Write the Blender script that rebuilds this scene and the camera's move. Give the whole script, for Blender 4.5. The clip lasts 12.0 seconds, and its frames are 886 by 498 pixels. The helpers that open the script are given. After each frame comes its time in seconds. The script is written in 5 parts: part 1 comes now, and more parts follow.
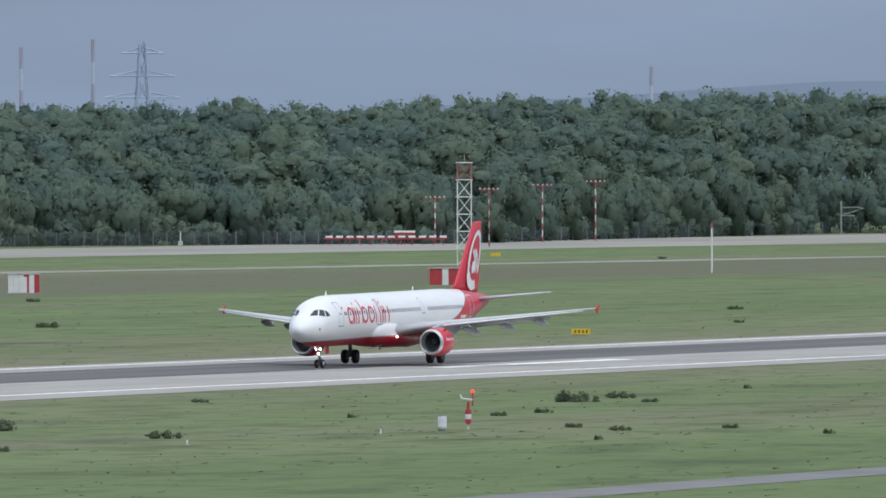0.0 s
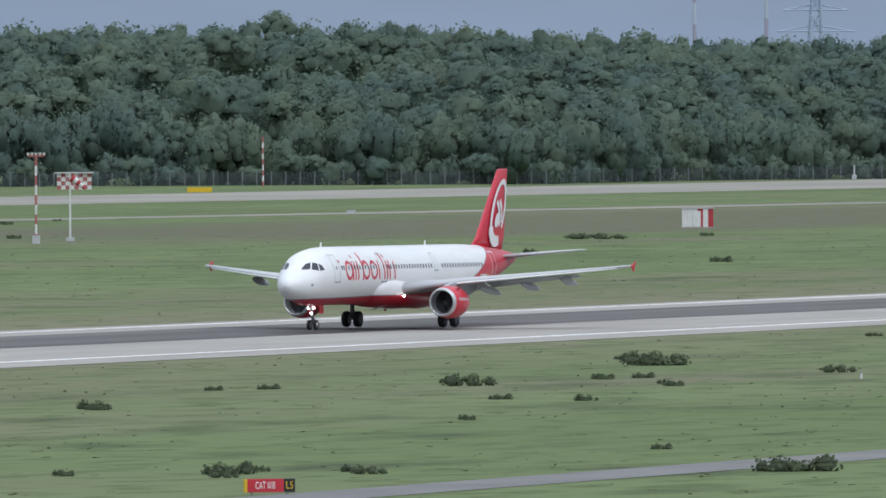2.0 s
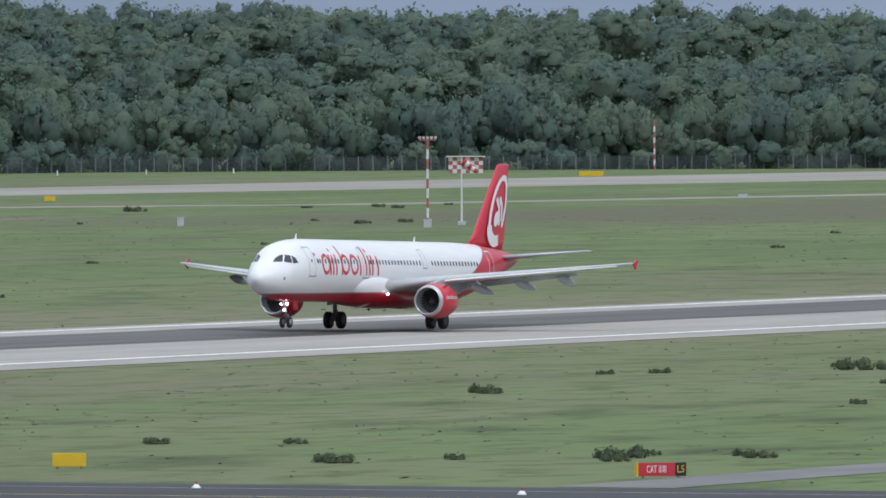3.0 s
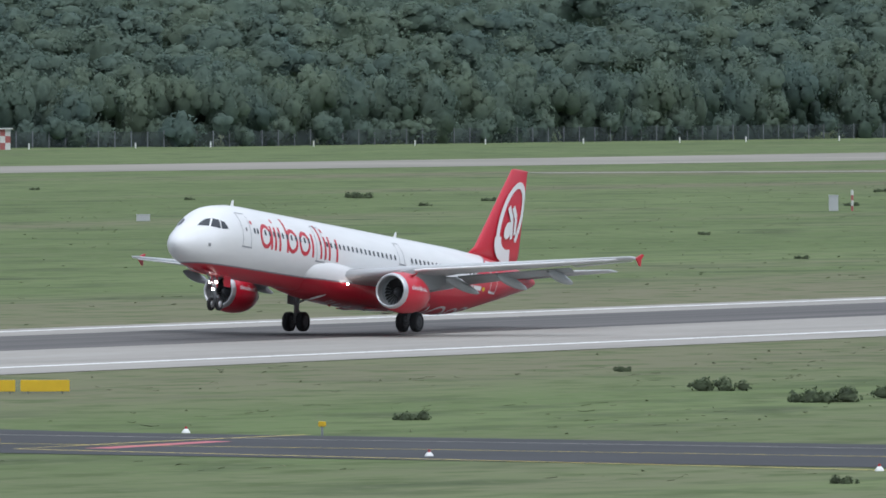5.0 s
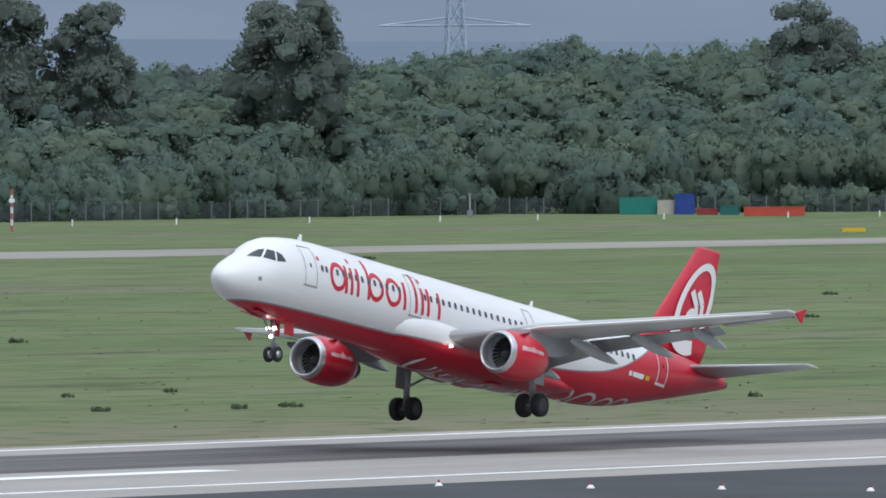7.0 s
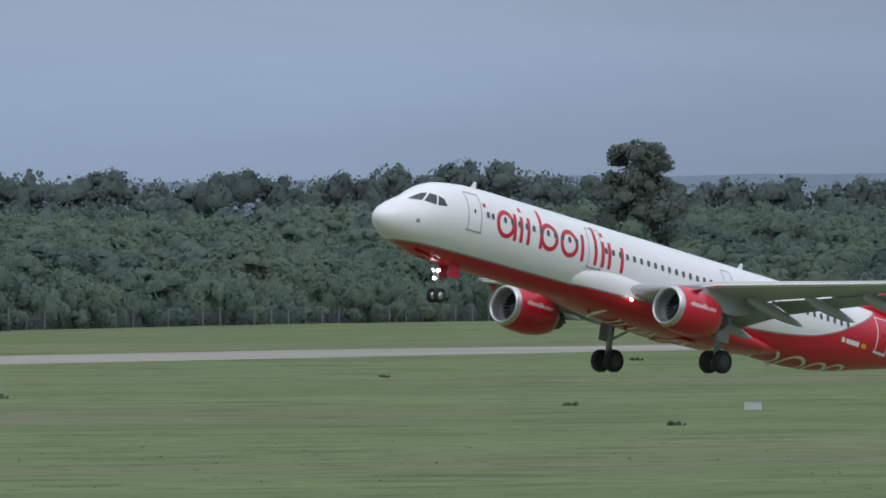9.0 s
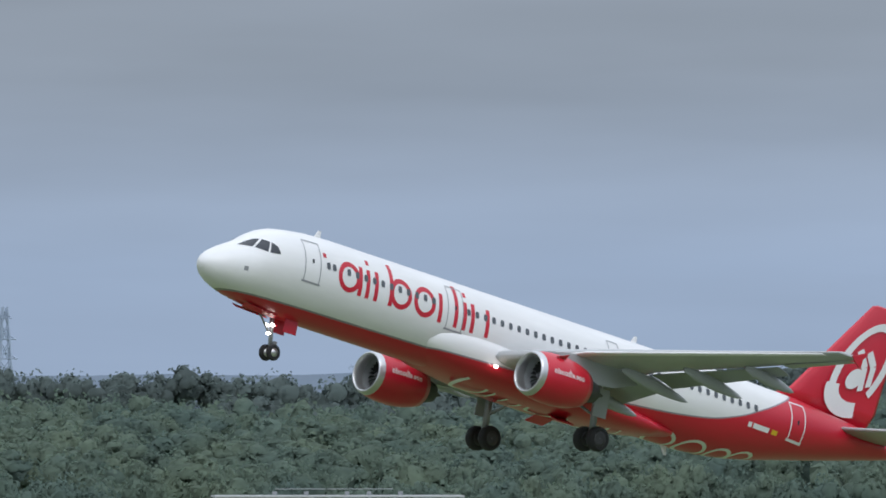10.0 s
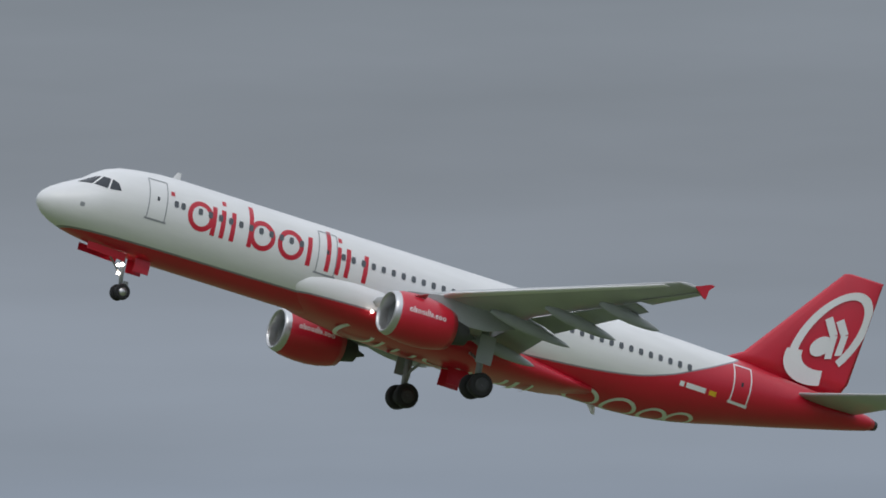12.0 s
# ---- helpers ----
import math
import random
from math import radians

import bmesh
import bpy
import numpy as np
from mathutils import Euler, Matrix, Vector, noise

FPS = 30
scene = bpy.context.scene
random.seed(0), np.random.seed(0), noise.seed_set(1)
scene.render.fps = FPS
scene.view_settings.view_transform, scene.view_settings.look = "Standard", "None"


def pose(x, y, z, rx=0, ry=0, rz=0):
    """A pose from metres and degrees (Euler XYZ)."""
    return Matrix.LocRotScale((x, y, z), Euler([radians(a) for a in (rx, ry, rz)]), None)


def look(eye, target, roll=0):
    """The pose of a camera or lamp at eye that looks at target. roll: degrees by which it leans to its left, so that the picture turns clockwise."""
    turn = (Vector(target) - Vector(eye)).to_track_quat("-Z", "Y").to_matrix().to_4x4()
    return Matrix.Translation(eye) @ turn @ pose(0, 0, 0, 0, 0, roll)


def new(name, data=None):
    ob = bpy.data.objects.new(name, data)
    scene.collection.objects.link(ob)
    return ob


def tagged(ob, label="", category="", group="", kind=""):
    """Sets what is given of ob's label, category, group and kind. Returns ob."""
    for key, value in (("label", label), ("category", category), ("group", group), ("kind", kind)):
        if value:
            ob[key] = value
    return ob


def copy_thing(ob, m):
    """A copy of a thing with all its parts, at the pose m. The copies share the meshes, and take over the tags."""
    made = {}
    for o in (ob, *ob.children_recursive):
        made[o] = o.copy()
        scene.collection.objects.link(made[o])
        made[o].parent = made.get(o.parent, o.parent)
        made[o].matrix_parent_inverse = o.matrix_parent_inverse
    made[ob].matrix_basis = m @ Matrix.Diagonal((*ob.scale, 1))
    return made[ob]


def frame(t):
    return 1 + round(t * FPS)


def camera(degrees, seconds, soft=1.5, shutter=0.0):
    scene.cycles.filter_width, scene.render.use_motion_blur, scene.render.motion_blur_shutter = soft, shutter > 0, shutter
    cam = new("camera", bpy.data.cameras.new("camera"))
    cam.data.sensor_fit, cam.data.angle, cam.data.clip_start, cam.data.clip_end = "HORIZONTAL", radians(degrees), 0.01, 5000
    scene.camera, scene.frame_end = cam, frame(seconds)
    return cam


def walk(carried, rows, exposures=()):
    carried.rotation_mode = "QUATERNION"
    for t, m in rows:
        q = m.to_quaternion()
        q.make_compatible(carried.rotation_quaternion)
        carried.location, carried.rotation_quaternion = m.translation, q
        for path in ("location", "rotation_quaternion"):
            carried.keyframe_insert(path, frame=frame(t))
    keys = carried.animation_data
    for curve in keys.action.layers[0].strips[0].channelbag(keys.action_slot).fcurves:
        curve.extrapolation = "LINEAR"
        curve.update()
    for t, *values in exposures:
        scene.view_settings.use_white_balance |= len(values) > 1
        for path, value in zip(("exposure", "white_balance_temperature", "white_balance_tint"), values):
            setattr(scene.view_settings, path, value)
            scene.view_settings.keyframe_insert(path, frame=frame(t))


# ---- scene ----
EYE = (0.0, 0.0, 16.635)
RUNWAY_Y = 371.43
LENS = 3.9504
VIEW = (
    (0.0, 20.060, -0.371, -0.08),
    (0.5, 20.785, -0.476, -0.12),
    (1.0, 21.476, -0.541, -0.10),
    (1.5, 22.151, -0.614, -0.23),
    (2.0, 23.066, -0.657, -0.25),
    (2.5, 23.839, -0.673, -0.22),
    (3.0, 24.812, -0.722, -0.22),
    (3.5, 25.951, -0.861, -0.12),
    (5.5, 30.504, -0.759, -0.06),
    (6.0, 32.413, -0.660, -0.06),
    (6.5, 34.047, -0.690, -0.18),
    (7.0, 36.068, -0.595, -0.19),
    (7.2, 37.273, -0.532, -0.10),
    (8.0, 41.700, -0.340, -0.08),
    (8.8, 46.505, -0.145, -0.06),
    (9.0, 48.405, -0.100, -0.00),
    (9.2, 49.179, -0.077, -0.03),
    (9.5, 49.966, 0.000, 0.07),
    (9.8, 52.137, 0.248, -0.02),
    (10.0, 53.256, 0.742, -0.02),
    (10.2, 53.835, 0.997, 0.01),
    (10.5, 55.466, 1.243, 0.01),
    (11.0, 60.304, 1.749, -0.02),
    (11.5, 63.474, 2.089, -0.04),
    (12.0, 68.787, 2.531, -0.07),
)
FLIGHT = (
    (0.0, 1005.2, 0.1, 0.16, -0.59, -0.54, 0.27),
    (1.5, 900.9, -0.1, 0.12, -0.05, 1.02, 0.13),
    (2.0, 864.2, 0.0, 0.14, 0.24, 1.35, -0.03),
    (2.5, 829.8, 0.1, 0.17, 0.53, 1.68, -0.20),
    (3.5, 759.0, 0.2, 0.13, 2.33, 1.72, 0.25),
    (5.5, 623.7, -0.1, 0.28, 7.32, 1.09, 0.39),
    (6.0, 586.0, 0.2, 0.48, 8.60, 1.21, 0.58),
    (6.5, 550.5, 0.2, 1.13, 9.51, 1.47, 1.14),
    (7.0, 515.6, 2.6, 1.97, 10.04, 1.23, 1.93),
    (7.2, 506.4, 8.3, 2.26, 10.25, 1.00, 1.10),
    (8.0, 480.5, 55.2, 4.94, 11.43, 3.02, 0.63),
    (8.8, 455.8, 108.9, 8.56, 12.54, 4.89, 0.19),
    (9.0, 445.0, 113.1, 9.53, 11.89, 4.26, -0.01),
    (9.2, 431.1, 114.7, 10.55, 11.98, 4.35, 0.02),
    (9.5, 408.6, 114.0, 11.91, 12.64, 4.49, 0.28),
    (9.8, 381.5, 110.8, 14.03, 13.22, 4.26, -0.09),
    (10.0, 363.2, 107.8, 15.35, 13.75, 4.44, -0.20),
    (10.2, 345.6, 105.0, 16.75, 14.22, 4.37, -0.19),
    (10.5, 319.0, 101.8, 19.19, 14.04, 4.55, 0.14),
    (11.0, 278.4, 106.2, 23.79, 14.47, 3.99, -0.59),
    (11.5, 245.5, 135.5, 29.72, 14.77, 5.14, 0.52),
    (12.0, 215.5, 184.5, 36.18, 14.98, 5.23, 2.02),
)


def view(yaw, pitch, roll):
    a, b = radians(yaw), radians(pitch)
    eye = Vector(EYE)
    return look(eye, eye + Vector((math.cos(a) * math.cos(b), math.sin(a) * math.cos(b), math.sin(b))), roll)


cam = camera(LENS, 12.0, soft=1.7)
walk(cam, [(t, view(a, b, c)) for t, a, b, c in VIEW], [(0, 0.03, 6010, 10), (7.2, 0.03, 6010, 10), (8.8, -0.2, 6050, 10), (9.5, -0.3, 6050, 10), (10.0, -0.05, 6100, 10), (10.5, -0.36, 6250, 10), (11.2, -0.45, 6300, 10), (12.0, -0.5, 6300, 10)])


# ---- light: an overcast sky, brighter overhead than at the horizon, and a soft weak sun
def make_world():
    w = bpy.data.worlds.new("overcast")
    scene.world = w
    w.use_nodes = True
    nt = w.node_tree
    nt.nodes.clear()
    N = nt.nodes.new
    out, bg, bg2, add = N("ShaderNodeOutputWorld"), N("ShaderNodeBackground"), N("ShaderNodeBackground"), N("ShaderNodeAddShader")
    sky = N("ShaderNodeTexSky")
    sky.sky_type, sky.sun_disc = "NISHITA", False
    sky.sun_elevation, sky.sun_rotation = radians(48), radians(200)
    bg2.inputs["Strength"].default_value = 0.012
    nt.links.new(sky.outputs["Color"], bg2.inputs["Color"])
    tc, sep = N("ShaderNodeTexCoord"), N("ShaderNodeSeparateXYZ")
    nt.links.new(tc.outputs["Generated"], sep.inputs[0])
    ramp = N("ShaderNodeValToRGB")
    nt.links.new(sep.outputs["Z"], ramp.inputs["Fac"])
    cr = ramp.color_ramp
    stops = ((0.0, (0.265, 0.335, 0.455)), (0.012, (0.265, 0.335, 0.455)), (0.028, (0.265, 0.305, 0.375)), (0.05, (0.268, 0.29, 0.34)),
             (0.10, (0.31, 0.335, 0.37)), (0.35, (0.72, 0.765, 0.82)), (1.0, (1.28, 1.34, 1.42)))
    cr.elements[0].position, cr.elements[0].color = stops[0][0], (*stops[0][1], 1)
    cr.elements[1].position, cr.elements[1].color = stops[-1][0], (*stops[-1][1], 1)
    for p, c in stops[1:-1]:
        cr.elements.new(p).color = (*c, 1)
    # cloud banks, drawn out along the horizon
    mp, nz = N("ShaderNodeMapping"), N("ShaderNodeTexNoise")
    mp.inputs["Scale"].default_value = (5, 5, 34)
    nz.inputs["Scale"].default_value, nz.inputs["Detail"].default_value, nz.inputs["Roughness"].default_value = 1.3, 5, 0.5
    nt.links.new(tc.outputs["Generated"], mp.inputs[0])
    nt.links.new(mp.outputs[0], nz.inputs["Vector"])
    mr = N("ShaderNodeMapRange")
    for k, v in (("From Min", 0.3), ("From Max", 0.7), ("To Min", 0.77), ("To Max", 1.24)):
        mr.inputs[k].default_value = v
    nt.links.new(nz.outputs["Fac"], mr.inputs["Value"])
    mul = N("ShaderNodeVectorMath")
    mul.operation = "MULTIPLY"
    nt.links.new(ramp.outputs["Color"], mul.inputs[0])
    nt.links.new(mr.outputs[0], mul.inputs[1])
    # the sky is darker towards the east end of the runway
    az, mul2 = N("ShaderNodeMapRange"), N("ShaderNodeVectorMath")
    for k, v in (("From Min", 0.66), ("From Max", 0.94), ("To Min", 1.0), ("To Max", 0.74)):
        az.inputs[k].default_value = v
    nt.links.new(sep.outputs["X"], az.inputs["Value"])
    mul2.operation = "MULTIPLY"
    nt.links.new(mul.outputs[0], mul2.inputs[0])
    nt.links.new(az.outputs[0], mul2.inputs[1])
    nt.links.new(mul2.outputs[0], bg.inputs["Color"])
    nt.links.new(bg.outputs[0], add.inputs[0])
    nt.links.new(bg2.outputs[0], add.inputs[1])
    nt.links.new(add.outputs[0], out.inputs[0])


make_world()
sun = new("sun", bpy.data.lights.new("sun", "SUN"))
sun.data.energy, sun.data.angle, sun.data.color = 1.0, radians(35), (1.0, 0.96, 0.9)
sun.matrix_world = look((0, 0, 0), (0.35, 0.55, -0.85))


# ---- materials
def mat(name, colour, rough=0.6, metal=0.0, vary=0.15, scale=2.0, fine=0.0, bump=0.0, coat=0.0, emit=0.0, stretch=None, second=None, island=0.0, rnd=0.0):
    m = bpy.data.materials.new(name)
    m.use_nodes = True
    nt = m.node_tree
    b = nt.nodes["Principled BSDF"]
    N, L = nt.nodes.new, nt.links.new
    b.inputs["Roughness"].default_value, b.inputs["Metallic"].default_value = rough, metal
    b.inputs["Coat Weight"].default_value = coat
    if emit:
        b.inputs["Emission Color"].default_value, b.inputs["Emission Strength"].default_value = (*colour, 1), emit
    b.inputs["Base Color"].default_value = (*colour, 1)
    if not vary:
        return m
    tc, n1 = N("ShaderNodeTexCoord"), N("ShaderNodeTexNoise")
    vec = tc.outputs["Object"]
    if stretch:
        mp = N("ShaderNodeMapping")
        mp.inputs["Scale"].default_value = stretch
        L(vec, mp.inputs[0])
        vec = mp.outputs[0]
    L(vec, n1.inputs["Vector"])
    n1.inputs["Scale"].default_value, n1.inputs["Detail"].default_value = scale, 6
    mix = N("ShaderNodeMix")
    mix.data_type = "RGBA"
    c2 = second or tuple(c * 0.55 for c in colour)
    mix.inputs[6].default_value, mix.inputs[7].default_value = (*c2, 1), (*colour, 1)
    mr = N("ShaderNodeMapRange")
    for k, v in (("From Min", 0.35), ("From Max", 0.65), ("To Min", 1 - vary * 2.2), ("To Max", 1)):
        mr.inputs[k].default_value = v
    L(n1.outputs["Fac"], mr.inputs["Value"])
    L(mr.outputs[0], mix.inputs["Factor"])
    col = mix.outputs[2]

    def scaled(col, src, lo, hi):
        r, v = N("ShaderNodeMapRange"), N("ShaderNodeVectorMath")
        r.inputs["To Min"].default_value, r.inputs["To Max"].default_value = lo, hi
        v.operation = "MULTIPLY"
        L(src, r.inputs["Value"])
        L(col, v.inputs[0])
        L(r.outputs[0], v.inputs[1])
        return v.outputs[0]
    if fine:
        n2 = N("ShaderNodeTexNoise")
        L(vec, n2.inputs["Vector"])
        n2.inputs["Scale"].default_value, n2.inputs["Detail"].default_value = scale * 14, 4
        col = scaled(col, n2.outputs["Fac"], 1 - fine, 1 + fine)
    if island:
        g = N("ShaderNodeNewGeometry")
        col = scaled(col, g.outputs["Random Per Island"], 1 - island, 1 + island)
    if rnd:
        o = N("ShaderNodeObjectInfo")
        col = scaled(col, o.outputs["Random"], 1 - rnd, 1 + rnd)
    L(col, b.inputs["Base Color"])
    if bump:
        bp = N("ShaderNodeBump")
        bp.inputs["Strength"].default_value = bump
        L(n1.outputs["Fac"], bp.inputs["Height"])
        L(bp.outputs[0], b.inputs["Normal"])
    return m


WHITE = mat("white_paint", (0.8, 0.8, 0.8), 0.35, vary=0.03, scale=0.7, fine=0.03, coat=0.3)
RED = mat("red_paint", (0.56, 0.010, 0.032), 0.35, vary=0.06, scale=0.8, fine=0.04, coat=0.3)
GREYPAINT = mat("grey_paint", (0.36, 0.38, 0.39), 0.45, vary=0.08, scale=0.8, fine=0.06)
LIGHTGREY = mat("light_grey_paint", (0.50, 0.51, 0.52), 0.4, vary=0.06, scale=0.8, fine=0.05)
DARKGREY = mat("dark_metal", (0.07, 0.07, 0.075), 0.5, 0.4, vary=0.1, scale=2)
SILVER = mat("bare_metal", (0.62, 0.62, 0.63), 0.3, 0.8, vary=0.05, scale=3)
STEEL = mat("gear_steel", (0.30, 0.31, 0.32), 0.45, 0.3, vary=0.12, scale=4)
TYRE = mat("tyre_rubber", (0.02, 0.02, 0.022), 0.8, vary=0.15, scale=3)
CABINGLASS = mat("cabin_glass", (0.09, 0.10, 0.115), 0.15, vary=0.0)
PATHGREY = mat("path_concrete", (0.21, 0.205, 0.2), 0.9, vary=0.2, scale=0.15, fine=0.1)
GLASS = mat("dark_glass", (0.035, 0.04, 0.05), 0.08, vary=0.0)
BLACK = mat("black_inside", (0.015, 0.015, 0.016), 0.7, vary=0.1)
LINE = mat("door_line", (0.30, 0.31, 0.33), 0.5, vary=0.0)
LAMP = mat("landing_lamp", (1.0, 0.86, 0.76), 0.2, vary=0.0, emit=9)
BEACON = mat("red_beacon", (1.0, 0.05, 0.04), 0.2, vary=0.0, emit=1.5)
POLEWHITE = mat("pole_white", (0.72, 0.72, 0.70), 0.6, vary=0.1, scale=2)
POLERED = mat("pole_red", (0.44, 0.04, 0.05), 0.6, vary=0.12, scale=2)
MUTEDRED = mat("muted_red_paint", (0.42, 0.13, 0.125), 0.7, vary=0.15, scale=2)
SIGNYELLOW = mat("sign_yellow", (0.72, 0.47, 0.02), 0.5, vary=0.08, scale=2)
SIGNRED = mat("sign_red", (0.55, 0.03, 0.05), 0.5, vary=0.08, scale=2)
SIGNBLACK = mat("sign_black", (0.02, 0.02, 0.02), 0.5, vary=0.0)
SIGNWHITE = mat("sign_white", (0.8, 0.8, 0.78), 0.5, vary=0.0)
GALV = mat("galvanised_steel", (0.34, 0.36, 0.37), 0.5, 0.3, vary=0.15, scale=2)
WALLGREY = mat("rendered_wall", (0.48, 0.47, 0.44), 0.85, vary=0.15, scale=0.5, fine=0.08)
ROOFDARK = mat("bitumen_roof", (0.06, 0.065, 0.07), 0.8, vary=0.15, scale=0.6)
CONCRETE = mat("runway_concrete", (0.365, 0.345, 0.315), 0.9, vary=0.25, scale=0.16, fine=0.14, stretch=(0.25, 1, 1), second=(0.25, 0.236, 0.216))
FARCON = mat("far_concrete", (0.31, 0.292, 0.255), 0.9, vary=0.3, scale=0.03, fine=0.14, stretch=(0.4, 1, 1), second=(0.215, 0.203, 0.175))
ASPHALT = mat("taxiway_asphalt", (0.075, 0.077, 0.082), 0.9, vary=0.15, scale=0.12, fine=0.1)
RUBBER = mat("tyre_marked_concrete", (0.155, 0.148, 0.142), 0.9, vary=0.3, scale=0.2, fine=0.18, stretch=(0.04, 1.6, 1), second=(0.075, 0.073, 0.076))
MARK = mat("marking_white", (0.84, 0.84, 0.82), 0.7, vary=0.1, scale=0.6, fine=0.06)
MARKYELLOW = mat("marking_yellow", (0.62, 0.50, 0.13), 0.7, vary=0.15, scale=0.6)
for m in (CONCRETE, FARCON, ASPHALT, RUBBER, MARK, PATHGREY):
    m.node_tree.nodes["Principled BSDF"].inputs["Specular IOR Level"].default_value = 0.12
MARKPINK = mat("marking_red", (0.55, 0.14, 0.16), 0.7, vary=0.15, scale=0.6)
# both leaf tones lighter and bluer than real foliage, standing in for haze
LEAF = mat("forest_leaves", (0.182, 0.240, 0.170), 0.95, vary=0.42, scale=0.06, fine=0.3, island=0.06, second=(0.128, 0.190, 0.168))
# leaves of the far wood: haze of distance tinted into the base colour
FARLEAF = mat("haze_tinted_leaves", (0.155, 0.20, 0.19), 0.95, vary=0.2, scale=0.05, island=0.15)
LEAFDARK = mat("tree_leaves_dark", (0.178, 0.224, 0.190), 0.95, vary=0.25, scale=0.1, island=0.1)


def let_light_through(m, share):
    """Leaves pass some light: a translucent share in the same colour."""
    nt = m.node_tree
    b = nt.nodes["Principled BSDF"]
    tl, mx = nt.nodes.new("ShaderNodeBsdfTranslucent"), nt.nodes.new("ShaderNodeMixShader")
    nt.links.new(b.inputs["Base Color"].links[0].from_socket, tl.inputs["Color"])
    mx.inputs[0].default_value = share
    nt.links.new(b.outputs[0], mx.inputs[1])
    nt.links.new(tl.outputs[0], mx.inputs[2])
    nt.links.new(mx.outputs[0], nt.nodes["Material Output"].inputs["Surface"])


BARK = mat("bark", (0.10, 0.085, 0.07), 0.9, vary=0.2, scale=2)
WEED = mat("weed_leaves", (0.135, 0.175, 0.095), 0.85, vary=0.25, scale=0.4, island=0.35)
TUFT = mat("tuft_blades", (0.150, 0.172, 0.085), 0.9, vary=0.3, scale=0.05, island=0.22, second=(0.155, 0.150, 0.09))
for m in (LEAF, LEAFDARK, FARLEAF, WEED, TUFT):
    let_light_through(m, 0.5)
# backdrop hills: the blue is air haze put into the base colour
HILL = mat("haze_tinted_hills", (0.13, 0.17, 0.22), 1.0, vary=0.1, scale=0.01)


# ---- mesh helpers
def part(name, bm, material, parent=None, label="", smooth=False, m=None):
    me = bpy.data.meshes.new(name)
    bm.to_mesh(me)
    bm.free()
    me.materials.append(material)
    if smooth:
        me.shade_smooth()
    ob = new(name, me)
    if parent:
        ob.parent = parent
    if m is not None:
        ob.matrix_basis = m
    if label:
        ob["label"] = label
    return ob


def arrays(name, verts, faces, material, smooth=False):
    me = bpy.data.meshes.new(name)
    me.from_pydata([tuple(v) for v in verts], [], [tuple(f) for f in faces])
    me.materials.append(material)
    if smooth:
        me.shade_smooth()
    return new(name, me)


def empty(name, m, label, category, group="", kind=""):
    ob = new(name)
    ob.matrix_basis = m
    return tagged(ob, label, category, group, kind)


def add_box(bm, x0, x1, y0, y1, z0, z1, bevel=0.0):
    vs = [bm.verts.new((x, y, z)) for x in (x0, x1) for y in (y0, y1) for z in (z0, z1)]
    for f in ((0, 1, 3, 2), (4, 6, 7, 5), (0, 4, 5, 1), (2, 3, 7, 6), (0, 2, 6, 4), (1, 5, 7, 3)):
        bm.faces.new([vs[i] for i in f])
    if bevel:
        bmesh.ops.bevel(bm, geom=list(bm.edges), offset=bevel, segments=2, affect="EDGES")


def box(x0, x1, y0, y1, z0, z1, bevel=0.0):
    bm = bmesh.new()
    add_box(bm, x0, x1, y0, y1, z0, z1, bevel)
    return bm


def add_tube(bm, a, b, r, r2=None, n=10, cap=True):
    a, b = Vector(a), Vector(b)
    r2 = r if r2 is None else r2
    q = (b - a).to_track_quat("Z", "Y")
    rings = []
    for c, rr in ((a, r), (b, r2)):
        rings.append([bm.verts.new(c + q @ Vector((rr * math.cos(2 * math.pi * i / n), rr * math.sin(2 * math.pi * i / n), 0))) for i in range(n)])
    for i in range(n):
        j = (i + 1) % n
        bm.faces.new((rings[0][i], rings[0][j], rings[1][j], rings[1][i]))
    if cap:
        bm.faces.new(rings[0][::-1])
        bm.faces.new(rings[1])


def tube(a, b, r, r2=None, n=10):
    bm = bmesh.new()
    add_tube(bm, a, b, r, r2, n)
    return bm


def lathe(profile, n=36, axis="x"):
    """Turns (along, radius) pairs about the x axis or the y axis."""
    bm = bmesh.new()
    rings = []
    for s, r in profile:
        ring = []
        for i in range(n):
            a = 2 * math.pi * i / n
            p = (s, r * math.cos(a), r * math.sin(a)) if axis == "x" else (r * math.cos(a), s, r * math.sin(a))
            ring.append(bm.verts.new(p))
        rings.append(ring)
    for p, q in zip(rings, rings[1:]):
        for i in range(n):
            j = (i + 1) % n
            bm.faces.new((p[i], p[j], q[j], q[i]))
    bmesh.ops.recalc_face_normals(bm, faces=bm.faces)
    return bm


def loft(sections, cap=True):
    bm = bmesh.new()
    rings = [[bm.verts.new(p) for p in s] for s in sections]
    n = len(rings[0])
    for p, q in zip(rings, rings[1:]):
        for i in range(n):
            j = (i + 1) % n
            bm.faces.new((p[i], p[j], q[j], q[i]))
    if cap:
        bm.faces.new(rings[0][::-1])
        bm.faces.new(rings[-1])
    bmesh.ops.recalc_face_normals(bm, faces=bm.faces)
    return bm


